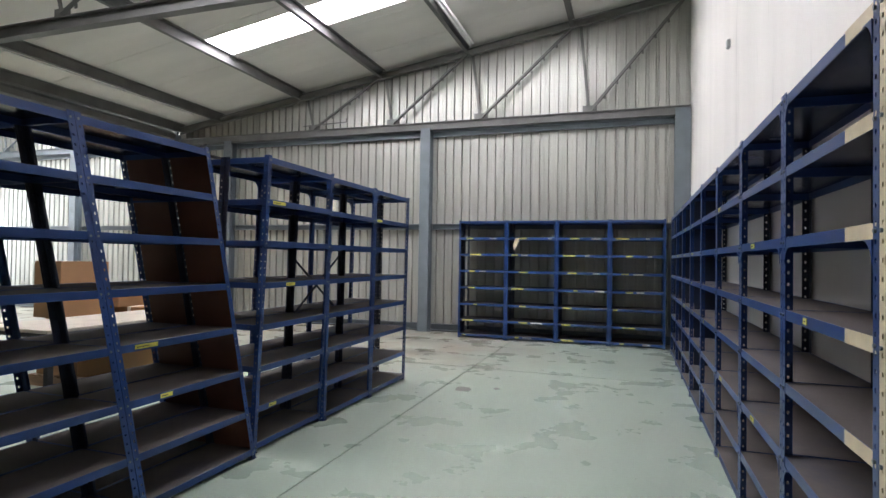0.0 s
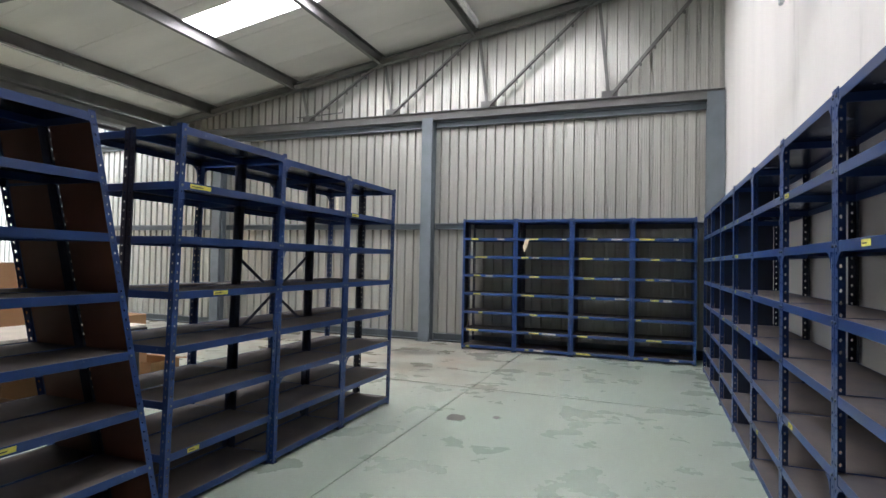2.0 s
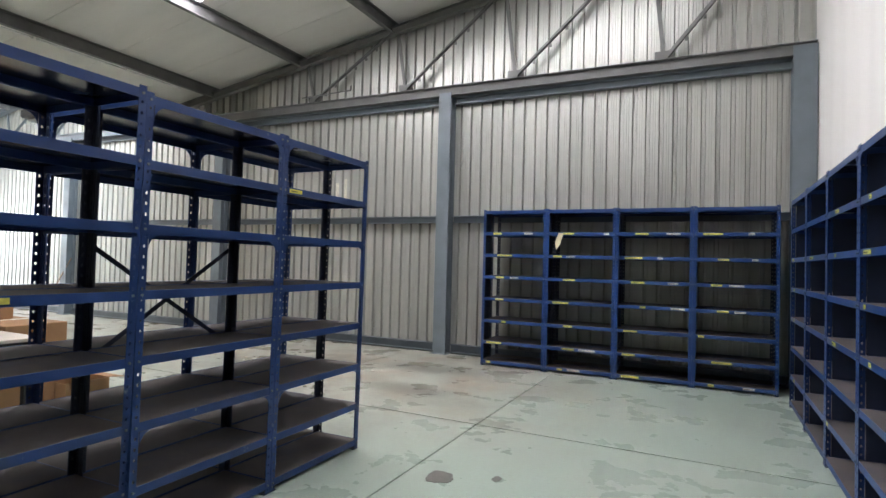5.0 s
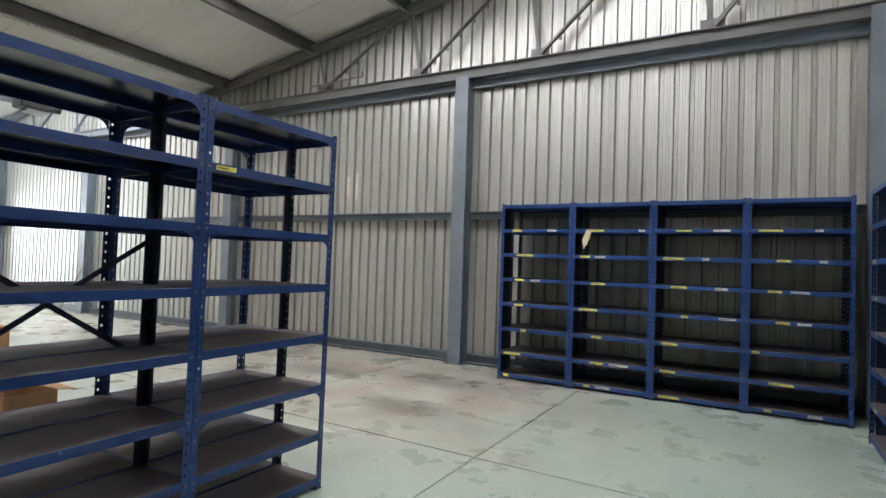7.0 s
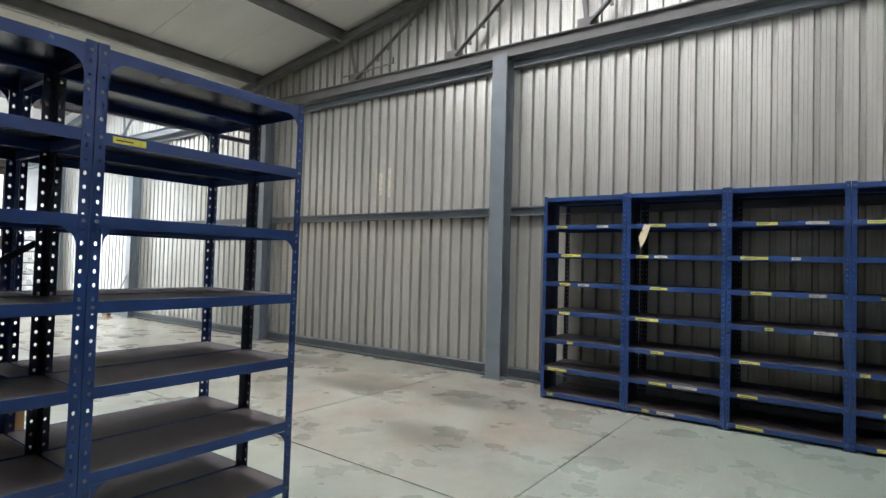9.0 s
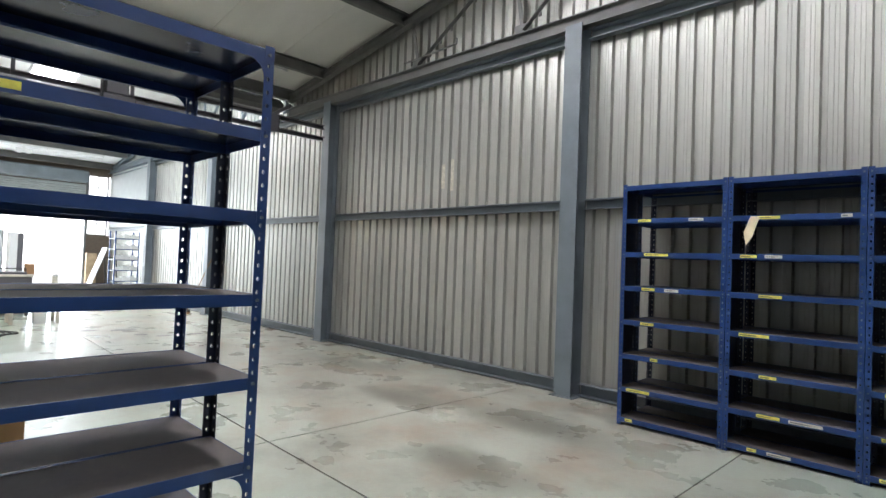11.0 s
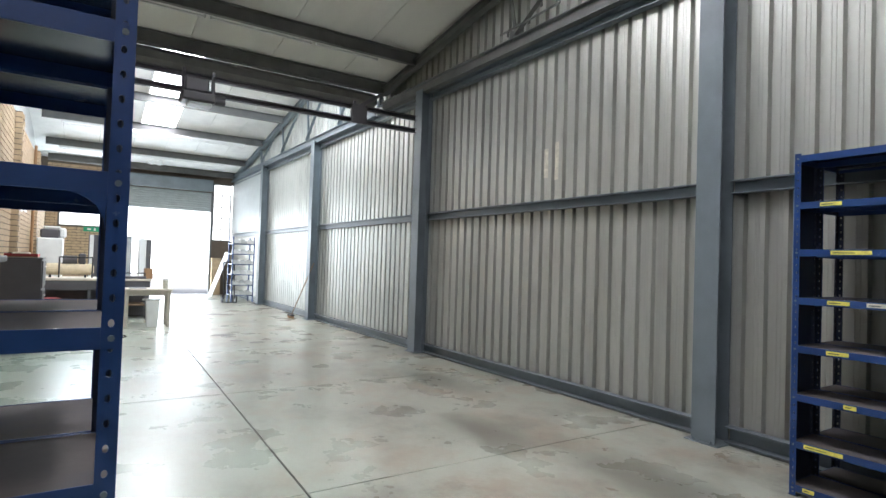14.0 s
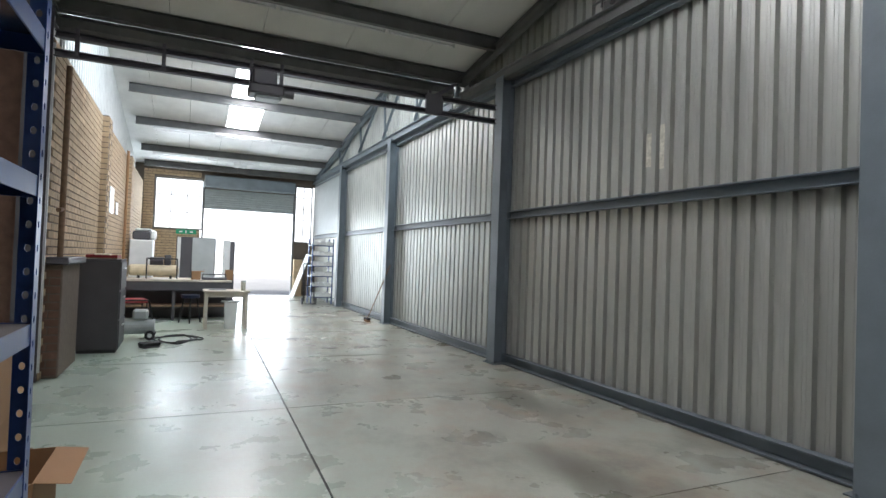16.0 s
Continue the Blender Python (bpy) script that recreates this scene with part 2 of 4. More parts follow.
# ---- mesh building ----
class Shape:
    """Gathers vertices and faces, with a material slot for each face."""

    def __init__(self):
        self.v, self.f, self.m = [], [], []

    def face(self, pts, slot=0):
        k = len(self.v)
        self.v += [tuple(p) for p in pts]
        self.f.append(tuple(range(k, k + len(pts))))
        self.m.append(slot)
        return self

    def box(self, a, b, c=0.0, slot=0):
        """A box between two corners with chamfers of c."""
        (x0, y0, z0), (x1, y1, z1) = a, b
        k = len(self.v)
        if c <= 0:
            self.v += [(x, y, z) for z in (z0, z1) for y in (y0, y1) for x in (x0, x1)]
            for q in ((0, 2, 3, 1), (4, 5, 7, 6), (0, 1, 5, 4), (2, 6, 7, 3), (0, 4, 6, 2), (1, 3, 7, 5)):
                self.f.append(tuple(k + i for i in q))
                self.m.append(slot)
            return self
        c = min(c, (x1 - x0) * 0.45, (y1 - y0) * 0.45, (z1 - z0) * 0.45)
        at = {}
        for sx in (0, 1):
            for sy in (0, 1):
                for sz in (0, 1):
                    for ax in range(3):
                        p = [(x0, x1)[sx], (y0, y1)[sy], (z0, z1)[sz]]
                        for o, s in ((0, sx), (1, sy), (2, sz)):
                            if o != ax:
                                p[o] += -c if s else c
                        at[sx, sy, sz, ax] = len(self.v)
                        self.v.append(tuple(p))
        mid = Vector(((x0 + x1) / 2, (y0 + y1) / 2, (z0 + z1) / 2))

        def put(ids):
            pts = [Vector(self.v[i]) for i in ids]
            nrm = (pts[1] - pts[0]).cross(pts[2] - pts[0])
            if nrm.dot(sum(pts, Vector()) / len(pts) - mid) < 0:
                ids = ids[::-1]
            self.f.append(tuple(ids))
            self.m.append(slot)

        for ax in range(3):
            o1, o2 = [o for o in range(3) if o != ax]
            for s in (0, 1):
                ids = []
                for u, w in ((0, 0), (1, 0), (1, 1), (0, 1)):
                    sg = [0, 0, 0]
                    sg[ax], sg[o1], sg[o2] = s, u, w
                    ids.append(at[(*sg, ax)])
                put(ids)
            for u in (0, 1):
                for w in (0, 1):
                    s0, s1 = [0, 0, 0], [0, 0, 0]
                    s0[ax], s1[ax] = 0, 1
                    s0[o1] = s1[o1] = u
                    s0[o2] = s1[o2] = w
                    put([at[(*s0, o1)], at[(*s1, o1)], at[(*s1, o2)], at[(*s0, o2)]])
        for sx in (0, 1):
            for sy in (0, 1):
                for sz in (0, 1):
                    put([at[sx, sy, sz, q] for q in range(3)])
        return self

    def prism(self, outline, a, b, slot=0):
        """An outline in the plane across the way from a to b, swept along it; outline points are (sideways, up)."""
        a, b = Vector(a), Vector(b)
        way = (b - a).normalized()
        up = Vector((0, 0, 1)) if abs(way.z) < 0.95 else Vector((0, 1, 0))
        side = way.cross(up).normalized()
        up = side.cross(way).normalized()
        k, n = len(self.v), len(outline)
        for p in (a, b):
            self.v += [tuple(p + side * s + up * u) for s, u in outline]
        for i in range(n):
            j = (i + 1) % n
            self.f.append((k + i, k + j, k + n + j, k + n + i))
            self.m.append(slot)
        self.f += [tuple(k + i for i in range(n))[::-1], tuple(k + n + i for i in range(n))]
        self.m += [slot, slot]
        return self

    def bar(self, a, b, w, h, slot=0):
        return self.prism([(-w / 2, -h / 2), (w / 2, -h / 2), (w / 2, h / 2), (-w / 2, h / 2)], a, b, slot)

    def angle(self, a, b, w, t=0.008, slot=0):
        return self.prism([(0, 0), (w, 0), (w, t), (t, t), (t, w), (0, w)], a, b, slot)

    def channel(self, a, b, w, h, t=0.008, slot=0):
        return self.prism([(-w / 2, -h / 2), (w / 2, -h / 2), (w / 2, -h / 2 + t), (-w / 2 + t, -h / 2 + t), (-w / 2 + t, h / 2 - t), (w / 2, h / 2 - t), (w / 2, h / 2), (-w / 2, h / 2)], a, b, slot)

    def ibeam(self, a, b, w, h, t=0.012, slot=0):
        o = [(-w / 2, -h / 2), (w / 2, -h / 2), (w / 2, -h / 2 + t), (t / 2, -h / 2 + t), (t / 2, h / 2 - t), (w / 2, h / 2 - t), (w / 2, h / 2), (-w / 2, h / 2), (-w / 2, h / 2 - t), (-t / 2, h / 2 - t), (-t / 2, -h / 2 + t), (-w / 2, -h / 2 + t)]
        return self.prism(o, a, b, slot)

    def tube(self, a, b, r, n=10, slot=0, r2=None):
        a, b = Vector(a), Vector(b)
        way = (b - a).normalized()
        up = Vector((0, 0, 1)) if abs(way.z) < 0.95 else Vector((0, 1, 0))
        s = way.cross(up).normalized()
        u = s.cross(way)
        k = len(self.v)
        for p, rad in ((a, r), (b, r2 or r)):
            self.v += [tuple(p + s * rad * math.cos(2 * math.pi * i / n) + u * rad * math.sin(2 * math.pi * i / n)) for i in range(n)]
        for i in range(n):
            j = (i + 1) % n
            self.f.append((k + i, k + j, k + n + j, k + n + i))
            self.m.append(slot)
        self.f += [tuple(k + i for i in range(n))[::-1], tuple(k + n + i for i in range(n))]
        self.m += [slot, slot]
        return self

    def path(self, pts, r, n=7, slot=0):
        for p, q in zip(pts, pts[1:]):
            self.tube(p, q, r, n, slot)
        return self

    def lean(self, dx, dy):
        self.v = [(x + dx * z, y + dy * z, z) for x, y, z in self.v]
        return self

    def weld(self):
        """Joins vertices that lie on one another."""
        seen, ids, keep = {}, [], []
        for p in self.v:
            k = tuple(round(c, 5) for c in p)
            if k not in seen:
                seen[k] = len(keep)
                keep.append(p)
            ids.append(seen[k])
        self.v, self.f = keep, [tuple(ids[i] for i in q) for q in self.f]
        return self

    def mesh(self, name, *mats):
        me = bpy.data.meshes.new(name)
        me.from_pydata(self.v, [], self.f)
        for q in mats:
            me.materials.append(q)
        me.polygons.foreach_set("material_index", self.m)
        bm = bmesh.new()
        bm.from_mesh(me)
        bmesh.ops.recalc_face_normals(bm, faces=bm.faces)
        bm.to_mesh(me)
        bm.free()
        return me


def part(name, shape, mats, parent, label="", at=None):
    """One mesh object under a thing or a part; shape is a Shape or a mesh that is shared."""
    if isinstance(shape, Shape):
        shape = shape.mesh(name, *(mats if isinstance(mats, (list, tuple)) else (mats,)))
    ob = new(name, shape)
    ob.parent = parent
    if at:
        ob.location = at
    return tagged(ob, label)


def thing(name, label, category, m=None, group="", kind=""):
    ob = new(name)
    ob.empty_display_size = 0.1
    if m:
        ob.matrix_basis = m
    return tagged(ob, label, category, group, kind)


def structure(name, shape, mats, label, category):
    ob = new(name, shape.mesh(name, *(mats if isinstance(mats, (list, tuple)) else (mats,))))
    return tagged(ob, label, category, kind="structure")


# ---- floor ----
floor_base = structure("floor", Shape().box((END_X - 0.3, BACK_Y, -0.2), (RIGHT_X + 0.2, 11.1, -0.008)), JOINT, "sage green painted concrete floor, worn and stained near the sheet wall", "floor")
JX = (END_X - 0.3, -20.2, -17.55, -14.9, -12.2, -9.55, -6.93, -4.2, -1.69, 1.53)


def joint_y(x):
    return 7.40 - 0.030 * (x + 1.7)


for x0, x1 in zip(JX, JX[1:]):
    g, gy = 0.0045, 0.008
    for far in (0, 1):
        s = Shape()
        ya, yb = (joint_y(x0 + g), joint_y(x1 - g))
        lo = [(x0 + g, ya + gy), (x1 - g, yb + gy), (x1 - g, 11.1), (x0 + g, 11.1)] if far else [(x0 + g, BACK_Y), (x1 - g, BACK_Y), (x1 - g, yb - gy), (x0 + g, ya - gy)]
        s.v += [(x, y, -0.007) for x, y in lo] + [(x, y, 0.0) for x, y in lo]
        s.f += [(3, 2, 1, 0), (4, 5, 6, 7)] + [(i, (i + 1) % 4, 4 + (i + 1) % 4, 4 + i) for i in range(4)]
        s.m += [0] * 6
        part("floor_slab", s, FLOOR, floor_base)

# ---- walls ----
structure("wall_east", Shape().box((RIGHT_X, BACK_Y, 0), (RIGHT_X + 0.2, 11.1, 6.9)), PLASTER, "white painted plaster wall with faint dark streaks", "wall")
structure("wall_south", Shape().box((-8.9, BACK_Y - 0.2, 0), (RIGHT_X + 0.2, BACK_Y, 6.9)), PLASTER, "white painted plaster wall", "wall")
structure("wall_partition", Shape().box((-8.9, BACK_Y, 0), (-8.66, BRICK_Y - 0.12, 4.4)), SHADEDBRICK, "dark brown brick partition wall", "wall")

# corrugated sheet wall with sheets of four flutes
PITCH = 0.175
sheet_wall = structure("wall_north", Shape().box((END_X, WALL_Y + 0.07, 0), (RIGHT_X, WALL_Y + 0.12, 4.2)), STEEL_UP, "wall of grey corrugated galvanised sheets on steel rails", "wall")


def sheet(x0, n, z0, top):
    """Fluted sheet: wide pans towards the room, narrow flutes set back."""
    s = Shape()
    prof = []
    for i in range(n):
        a = x0 + i * PITCH
        prof += [(a, WALL_Y), (a + 0.112, WALL_Y), (a + 0.123, WALL_Y + 0.046), (a + 0.164, WALL_Y + 0.046)]
    prof.append((x0 + n * PITCH, WALL_Y))
    mids = []
    for (a, ya), (b, yb) in zip(prof, prof[1:]):
        mids.append((a, ya))
        if b - a > 0.1:  # two stiffening swages in each pan
            for q in (0.36, 0.64):
                m = a + (b - a) * q
                mids += [(m - 0.004, ya), (m, ya + 0.003), (m + 0.004, ya)]
    mids.append(prof[-1])
    k = len(mids)
    s.v = [(x, y, z0) for x, y in mids] + [(x, y, top(x)) for x, y in mids]
    s.f = [(i, i + 1, k + i + 1, k + i) for i in range(k - 1)]
    s.m = [0] * (k - 1)
    return s


def sheet_top(x):
    return (roof1(x) if x > -10.2 else roof2(x)) + 0.2


count = int((RIGHT_X - END_X) / (4 * PITCH))
for i in range(count + 1):
    x0 = RIGHT_X - (i + 1) * 4 * PITCH
    if x0 > END_X - 0.6:
        part("wall_sheet", sheet(x0, 4, 0.03, lambda x: 2.16), SHEET, sheet_wall)
        part("wall_sheet", sheet(x0, 4, 2.15, lambda x: 4.22), SHEET, sheet_wall)
        part("wall_sheet", sheet(x0, 4, 4.21, sheet_top), SHEET, sheet_wall)

# columns, rails
for x in COLUMNS:
    col = thing("steel_column", "blue-grey painted steel H-section column on a base plate", "column", pose(x, COL_Y, 0), group="columns of the sheet wall")
    part("shaft", Shape().box((-0.107, 0, 0.012), (0.107, 0.013, 4.12), 0.002).box((-0.107, 0.187, 0.012), (0.107, 0.2, 4.12), 0.002).box((-0.005, 0.013, 0.012), (0.005, 0.187, 4.12)), STEEL, col)
    part("base_plate", Shape().box((-0.15, -0.035, 0), (0.15, 0.22, 0.012), 0.003), STEEL, col)
    for dx in (-0.08, 0.08):
        part("bolt", Shape().tube((dx, -0.02, 0.012), (dx, -0.02, 0.035), 0.011, 6), STEEL, col)
col = thing("corner_column", "blue-grey steel column in the corner beside the white wall", "column", pose(1.19, COL_Y, 0), group="columns of the sheet wall")
part("shaft", Shape().box((-0.13, 0, 0), (0.13, 0.013, 4.2), 0.002).box((-0.13, 0.187, 0), (0.13, 0.2, 4.2), 0.002).box((-0.005, 0.013, 0), (0.005, 0.187, 4.2)), STEEL, col)
spans = [(-22.0, -17.81), (-17.57, -13.48), (-13.24, -8.64), (-8.4, -3.76), (-3.52, 1.06)]
for a, b in spans:
    for z, h, nm, lab in ((2.12, 0.11, "wall_rail", "blue-grey steel channel rail across the sheet wall"), (4.02, 0.12, "eaves_rail", "blue-grey steel channel rail under the truss"), (0.085, 0.13, "base_rail", "blue-grey steel channel rail at the foot of the sheet wall")):
        o = new(nm, Shape().channel((a, 10.80, z), (b, 10.80, z), 0.09, h, 0.01).mesh(nm, STEEL))
        tagged(o, lab, "rail", group=nm + "s of the sheet wall")
    structure("trim", Shape().box((a, 10.775, 0.0), (b, 10.90, 0.019)), STEEL_UP, "dark steel sill plate on the floor", "sill")


# ---- roofs ----
def ceiling(name, x0, x1, y0, y1, top, strips, mat, label, width):
    """Boards between the purlins, left out where a roof light runs; a sheet covers them from above."""
    s = Shape()
    ys = [y0]
    while ys[-1] < y1 - 0.01:
        ys.append(min(y1, ys[-1] + width))
    cuts = sorted({x0, x1, *[q for st in strips for q in st[:2]]})
    cuty = sorted({*ys, *[q for st in strips for q in st[2:]]})
    for a, b in zip(cuts, cuts[1:]):
        for c, d in zip(cuty, cuty[1:]):
            if any(st[0] <= a and b <= st[1] and st[2] <= c and d <= st[3] for st in strips):
                continue
            g0 = 0.004 if c in ys else 0.0
            g1 = 0.004 if d in ys else 0.0
            base = len(s.v)
            q = [(a, c + g0), (b, c + g0), (b, d - g1), (a, d - g1)]
            s.v += [(x, y, top(x) + 0.22) for x, y in q] + [(x, y, top(x) + 0.25) for x, y in q]
            s.f += [tuple(base + i for i in (3, 2, 1, 0)), tuple(base + i for i in (4, 5, 6, 7))] + [(base + i, base + (i + 1) % 4, base + 4 + (i + 1) % 4, base + 4 + i) for i in range(4)]
            s.m += [0] * 6
    structure(name, s, mat, label, "ceiling")
    o = Shape()
    q = [(x0, y0), (x1, y0), (x1, y1), (x0, y1)]
    o.v = [(x, y, top(x) + 0.27) for x, y in q] + [(x, y, top(x) + 0.29) for x, y in q]
    o.f = [(3, 2, 1, 0), (4, 5, 6, 7)] + [(i, (i + 1) % 4, 4 + (i + 1) % 4, 4 + i) for i in range(4)]
    o.m = [0] * 6
    structure("roof", o, STEEL_UP, "steel sheet roof", "roof")


ceiling("ceiling_near", -10.25, RIGHT_X, BACK_Y, 11.0, roof1, STRIPS1, BOARD, "off-white insulation boards with dark seams under the roof", 1.2)
ceiling("ceiling_far", END_X - 0.1, -10.13, BRICK_Y - 0.4, 11.0, roof2, STRIPS2, FOIL, "white foil lining under the far roof", 0.85)


for strips, top in ((STRIPS1, roof1), (STRIPS2, roof2)):
    for x0, x1, y0, y1 in strips:
        o = Shape()
        q = [(x0, y0), (x1, y0), (x1, y1), (x0, y1)]
        o.v = [(x, y, top(x) + 0.252) for x, y in q] + [(x, y, top(x) + 0.258) for x, y in q]
        o.f = [(3, 2, 1, 0), (4, 5, 6, 7)] + [(i, (i + 1) % 4, 4 + (i + 1) % 4, 4 + i) for i in range(4)]
        o.m = [0] * 6
        structure("roof_light", o, DAYLIT, "bright translucent roof light strip, one of them added out of view", "roof light")


def purlin(x, top, y0, y1, w=0.075, h=0.2):
    z = top(x) + 0.22 - h / 2
    o = new("purlin", Shape().channel((x, y0, z), (x, y1, z), w, h, 0.008).mesh("purlin", STEEL_UP))
    return tagged(o, "dull grey steel channel purlin under the roof boards", "purlin", group="purlins")


for x in (-9.94, -8.80, -6.64, -4.68, -2.78, -0.75, 1.22):
    purlin(x, roof1, BACK_Y, 10.84)
for x in (-21.6, -20.1, -18.0, -16.0, -14.0, -12.0, -10.6):
    purlin(x, roof2, BRICK_Y + 0.02, 10.84)


def truss(name, x0, x1, top, y, nodes, low, mat, label):
    """A lean-to truss: sloped top chord, level bottom chord, posts and raking ties."""
    t = thing(name, label, "truss")
    part("top_chord", Shape().ibeam((x0, y, top(x0) + 0.06), (x1, y, top(x1) + 0.06), 0.11, 0.14, 0.01), mat, t)
    part("bottom_chord", Shape().ibeam((x0, y, low), (x1, y, low), 0.12, 0.16, 0.012), mat, t)
    for i, x in enumerate(nodes):
        if top(x) - low < 0.25:
            continue
        part("post", Shape().angle((x, y, top(x) + 0.02), (x + 0.17, y, low + 0.08), 0.055), mat, t)
        nx = nodes[i + 1] if i + 1 < len(nodes) else x1
        a, b = Vector((x + 0.26, y - 0.03, low + 0.09)), Vector((nx - 0.05, y - 0.03, top(nx) - 0.0))
        part("raking_tie", Shape().angle(a, b, 0.06), mat, t)
        for k in range(1, 7):
            p = a + (b - a) * (k / 7.5)
            part("packing_plate", Shape().box(p - Vector((0.02, 0.012, 0.055)), p + Vector((0.02, 0.0, 0.0))), mat, t)
        part("gusset_plate", Shape().box((x + 0.08, y - 0.012, low + 0.06), (x + 0.34, y - 0.004, low + 0.2)), mat, t)
    return t


truss("wall_truss", -9.99, RIGHT_X - 0.01, roof1, 10.74, [-6.5, -4.62, -2.72, -0.62], 4.17, STEEL_UP, "grey steel lean-to truss against the sheet wall")
truss("far_wall_truss", END_X, -10.3, roof2, 10.74, [-20.0, -18.2, -16.2, -14.2, -12.2, -10.3], 4.14, STEEL, "grey steel lean-to truss over the far sheet wall")
truss("mid_truss", -9.95, RIGHT_X - 0.01, roof1, 5.0, [-6.5, -4.62, -2.72, -0.62], 4.26, STEEL_UP, "grey steel roof truss across the store")

# valley between the two roofs
o = new("valley_gutter", Shape().box((BEAM_X - 0.3, BACK_Y, 4.17), (BEAM_X + 0.1, 10.66, 4.42), 0.07).box((BEAM_X - 0.3, BACK_Y, 4.42), (BEAM_X - 0.26, 10.66, 4.5)).box((BEAM_X + 0.05, BACK_Y, 4.42), (BEAM_X + 0.1, 10.66, 4.45)).mesh("valley_gutter", STEEL_UP))
tagged(o, "deep grey steel gutter under the roof valley", "gutter")
structure("clerestory_wall", Shape().box((BEAM_X - 0.08, BACK_Y, 4.64), (BEAM_X - 0.04, 11.0, 6.3)), STEEL_UP, "unseen solid steel wall closing the step between the roofs", "wall")
rail = thing("door_track", "dark steel double track hung across the opening below the valley beam", "track")
for z in (3.46, 3.66):
    part("track_bar", Shape().channel((VALLEY_X, 5.3, z), (VALLEY_X, 10.6, z), 0.06, 0.07, 0.006), GREY, rail)
for y in (5.5, 6.32, 7.25, 7.6, 9.55):
    part("hanger", Shape().box((VALLEY_X - 0.02, y - 0.02, 3.43), (VALLEY_X + 0.02, y + 0.02, 3.74)), GREY, rail)
part("bracket", Shape().bar((VALLEY_X, 9.55, 3.62), (VALLEY_X, 9.95, 3.9), 0.04, 0.05), GREY, rail)
part("bracket", Shape().box((VALLEY_X - 0.03, 9.5, 3.42), (VALLEY_X + 0.03, 9.75, 3.7), 0.01), GREY, rail)
mot = thing("hoist_unit", "grey electric unit bolted under the double track", "motor", pose(VALLEY_X, 7.42, 3.3))
part("housing", Shape().box((-0.14, -0.2, 0.02), (0.14, 0.2, 0.14), 0.02), GREY, mot)
part("cover", Shape().box((-0.1, -0.16, 0.14), (0.1, 0.12, 0.33), 0.02), GREY, mot)
part("end_cap", Shape().tube((0, 0.2, 0.09), (0, 0.33, 0.09), 0.05, 12), GREY, mot)
part("tray", Shape().box((-0.1, -0.12, -0.02), (0.1, 0.16, 0.02), 0.01), MIDGREY, mot)


def batten(x, y0, y1, z, label):
    t = thing("fluorescent_batten", label, "ceiling light", group="strip lights")
    y = y0
    while y < y1 - 0.2:
        e = min(y1, y + 1.5)
        part("tray", Shape().box((x - 0.05, y, z), (x + 0.05, e - 0.02, z + 0.06), 0.006), WHITE, t)
        part("tube", Shape().tube((x, y + 0.05, z - 0.03), (x, e - 0.07, z - 0.03), 0.014, 10), TUBE, t)
        for q in (y + 0.03, e - 0.05):
            part("tube_holder", Shape().box((x - 0.016, q - 0.012, z - 0.05), (x + 0.016, q + 0.012, z)), WHITE, t)
        y = e


batten(-9.08, 1.6, 10.2, roof1(-9.08) + 0.15, "unlit white fluorescent strip light along the roof boards")
batten(-2.60, 3.6, 10.3, roof1(-2.6) + 0.0, "unlit white fluorescent strip light beside a purlin")
batten(-18.0, 5.7, 10.2, roof2(-18.0) - 0.04, "unlit white fluorescent strip light below a far purlin")
batten(-20.1, 5.6, 10.2, roof2(-20.1) - 0.04, "unlit white fluorescent strip light below a far purlin")

o = new("alarm_sensor", Shape().box((RIGHT_X - 0.035, 6.68, 3.79), (RIGHT_X, 6.76, 3.88), 0.008).mesh("alarm_sensor", MIDGREY))
tagged(o, "small grey alarm sensor on the white wall", "sensor")
o = new("truss_rod", Shape().tube((-6.5, 10.64, 4.33), (-5.45, 10.64, 4.36), 0.012, 8).tube((-5.45, 10.64, 4.36), (-5.45, 10.64, 4.44), 0.012, 8).tube((-6.35, 10.64, 4.26), (-6.35, 10.64, 4.34), 0.012, 8).mesh("truss_rod", STEEL_UP))
tagged(o, "thin grey steel rod fixed along the wall truss", "rod")

# two thin pale rectangles just in front of the sheet pans
for x, w, z0, z1 in ((-5.86, 0.07, 2.46, 2.80), (-5.68, 0.06, 2.42, 2.86)):
    o = new("scuff_mark", Shape().box((x, WALL_Y - 0.0015, z0), (x + w, WALL_Y - 0.0005, z1)).mesh("scuff_mark", PALE))
    tagged(o, "pale upright mark on the sheet wall", "mark", group="scuff marks")

fl = thing("emergency_light", "white twin emergency light under a far strip light", "lamp", pose(-20.1, 8.05, roof2(-20.1) - 0.22))
part("housing", Shape().box((-0.06, -0.2, 0.0), (0.06, 0.2, 0.11), 0.012), WHITE, fl)
part("bracket", Shape().box((-0.015, -0.03, 0.11), (0.015, 0.03, 0.18)), WHITE, fl)
for y in (-0.11, 0.11):
    part("lens", Shape().tube((0, y, 0.0), (0, y, -0.025), 0.055, 14), TUBE, fl)

# ---- shelving ----
LEVELS = (0.07, 0.345, 0.645, 0.955, 1.265, 1.575, 1.88, 2.185)
HEIGHT = 2.2
cache = {}


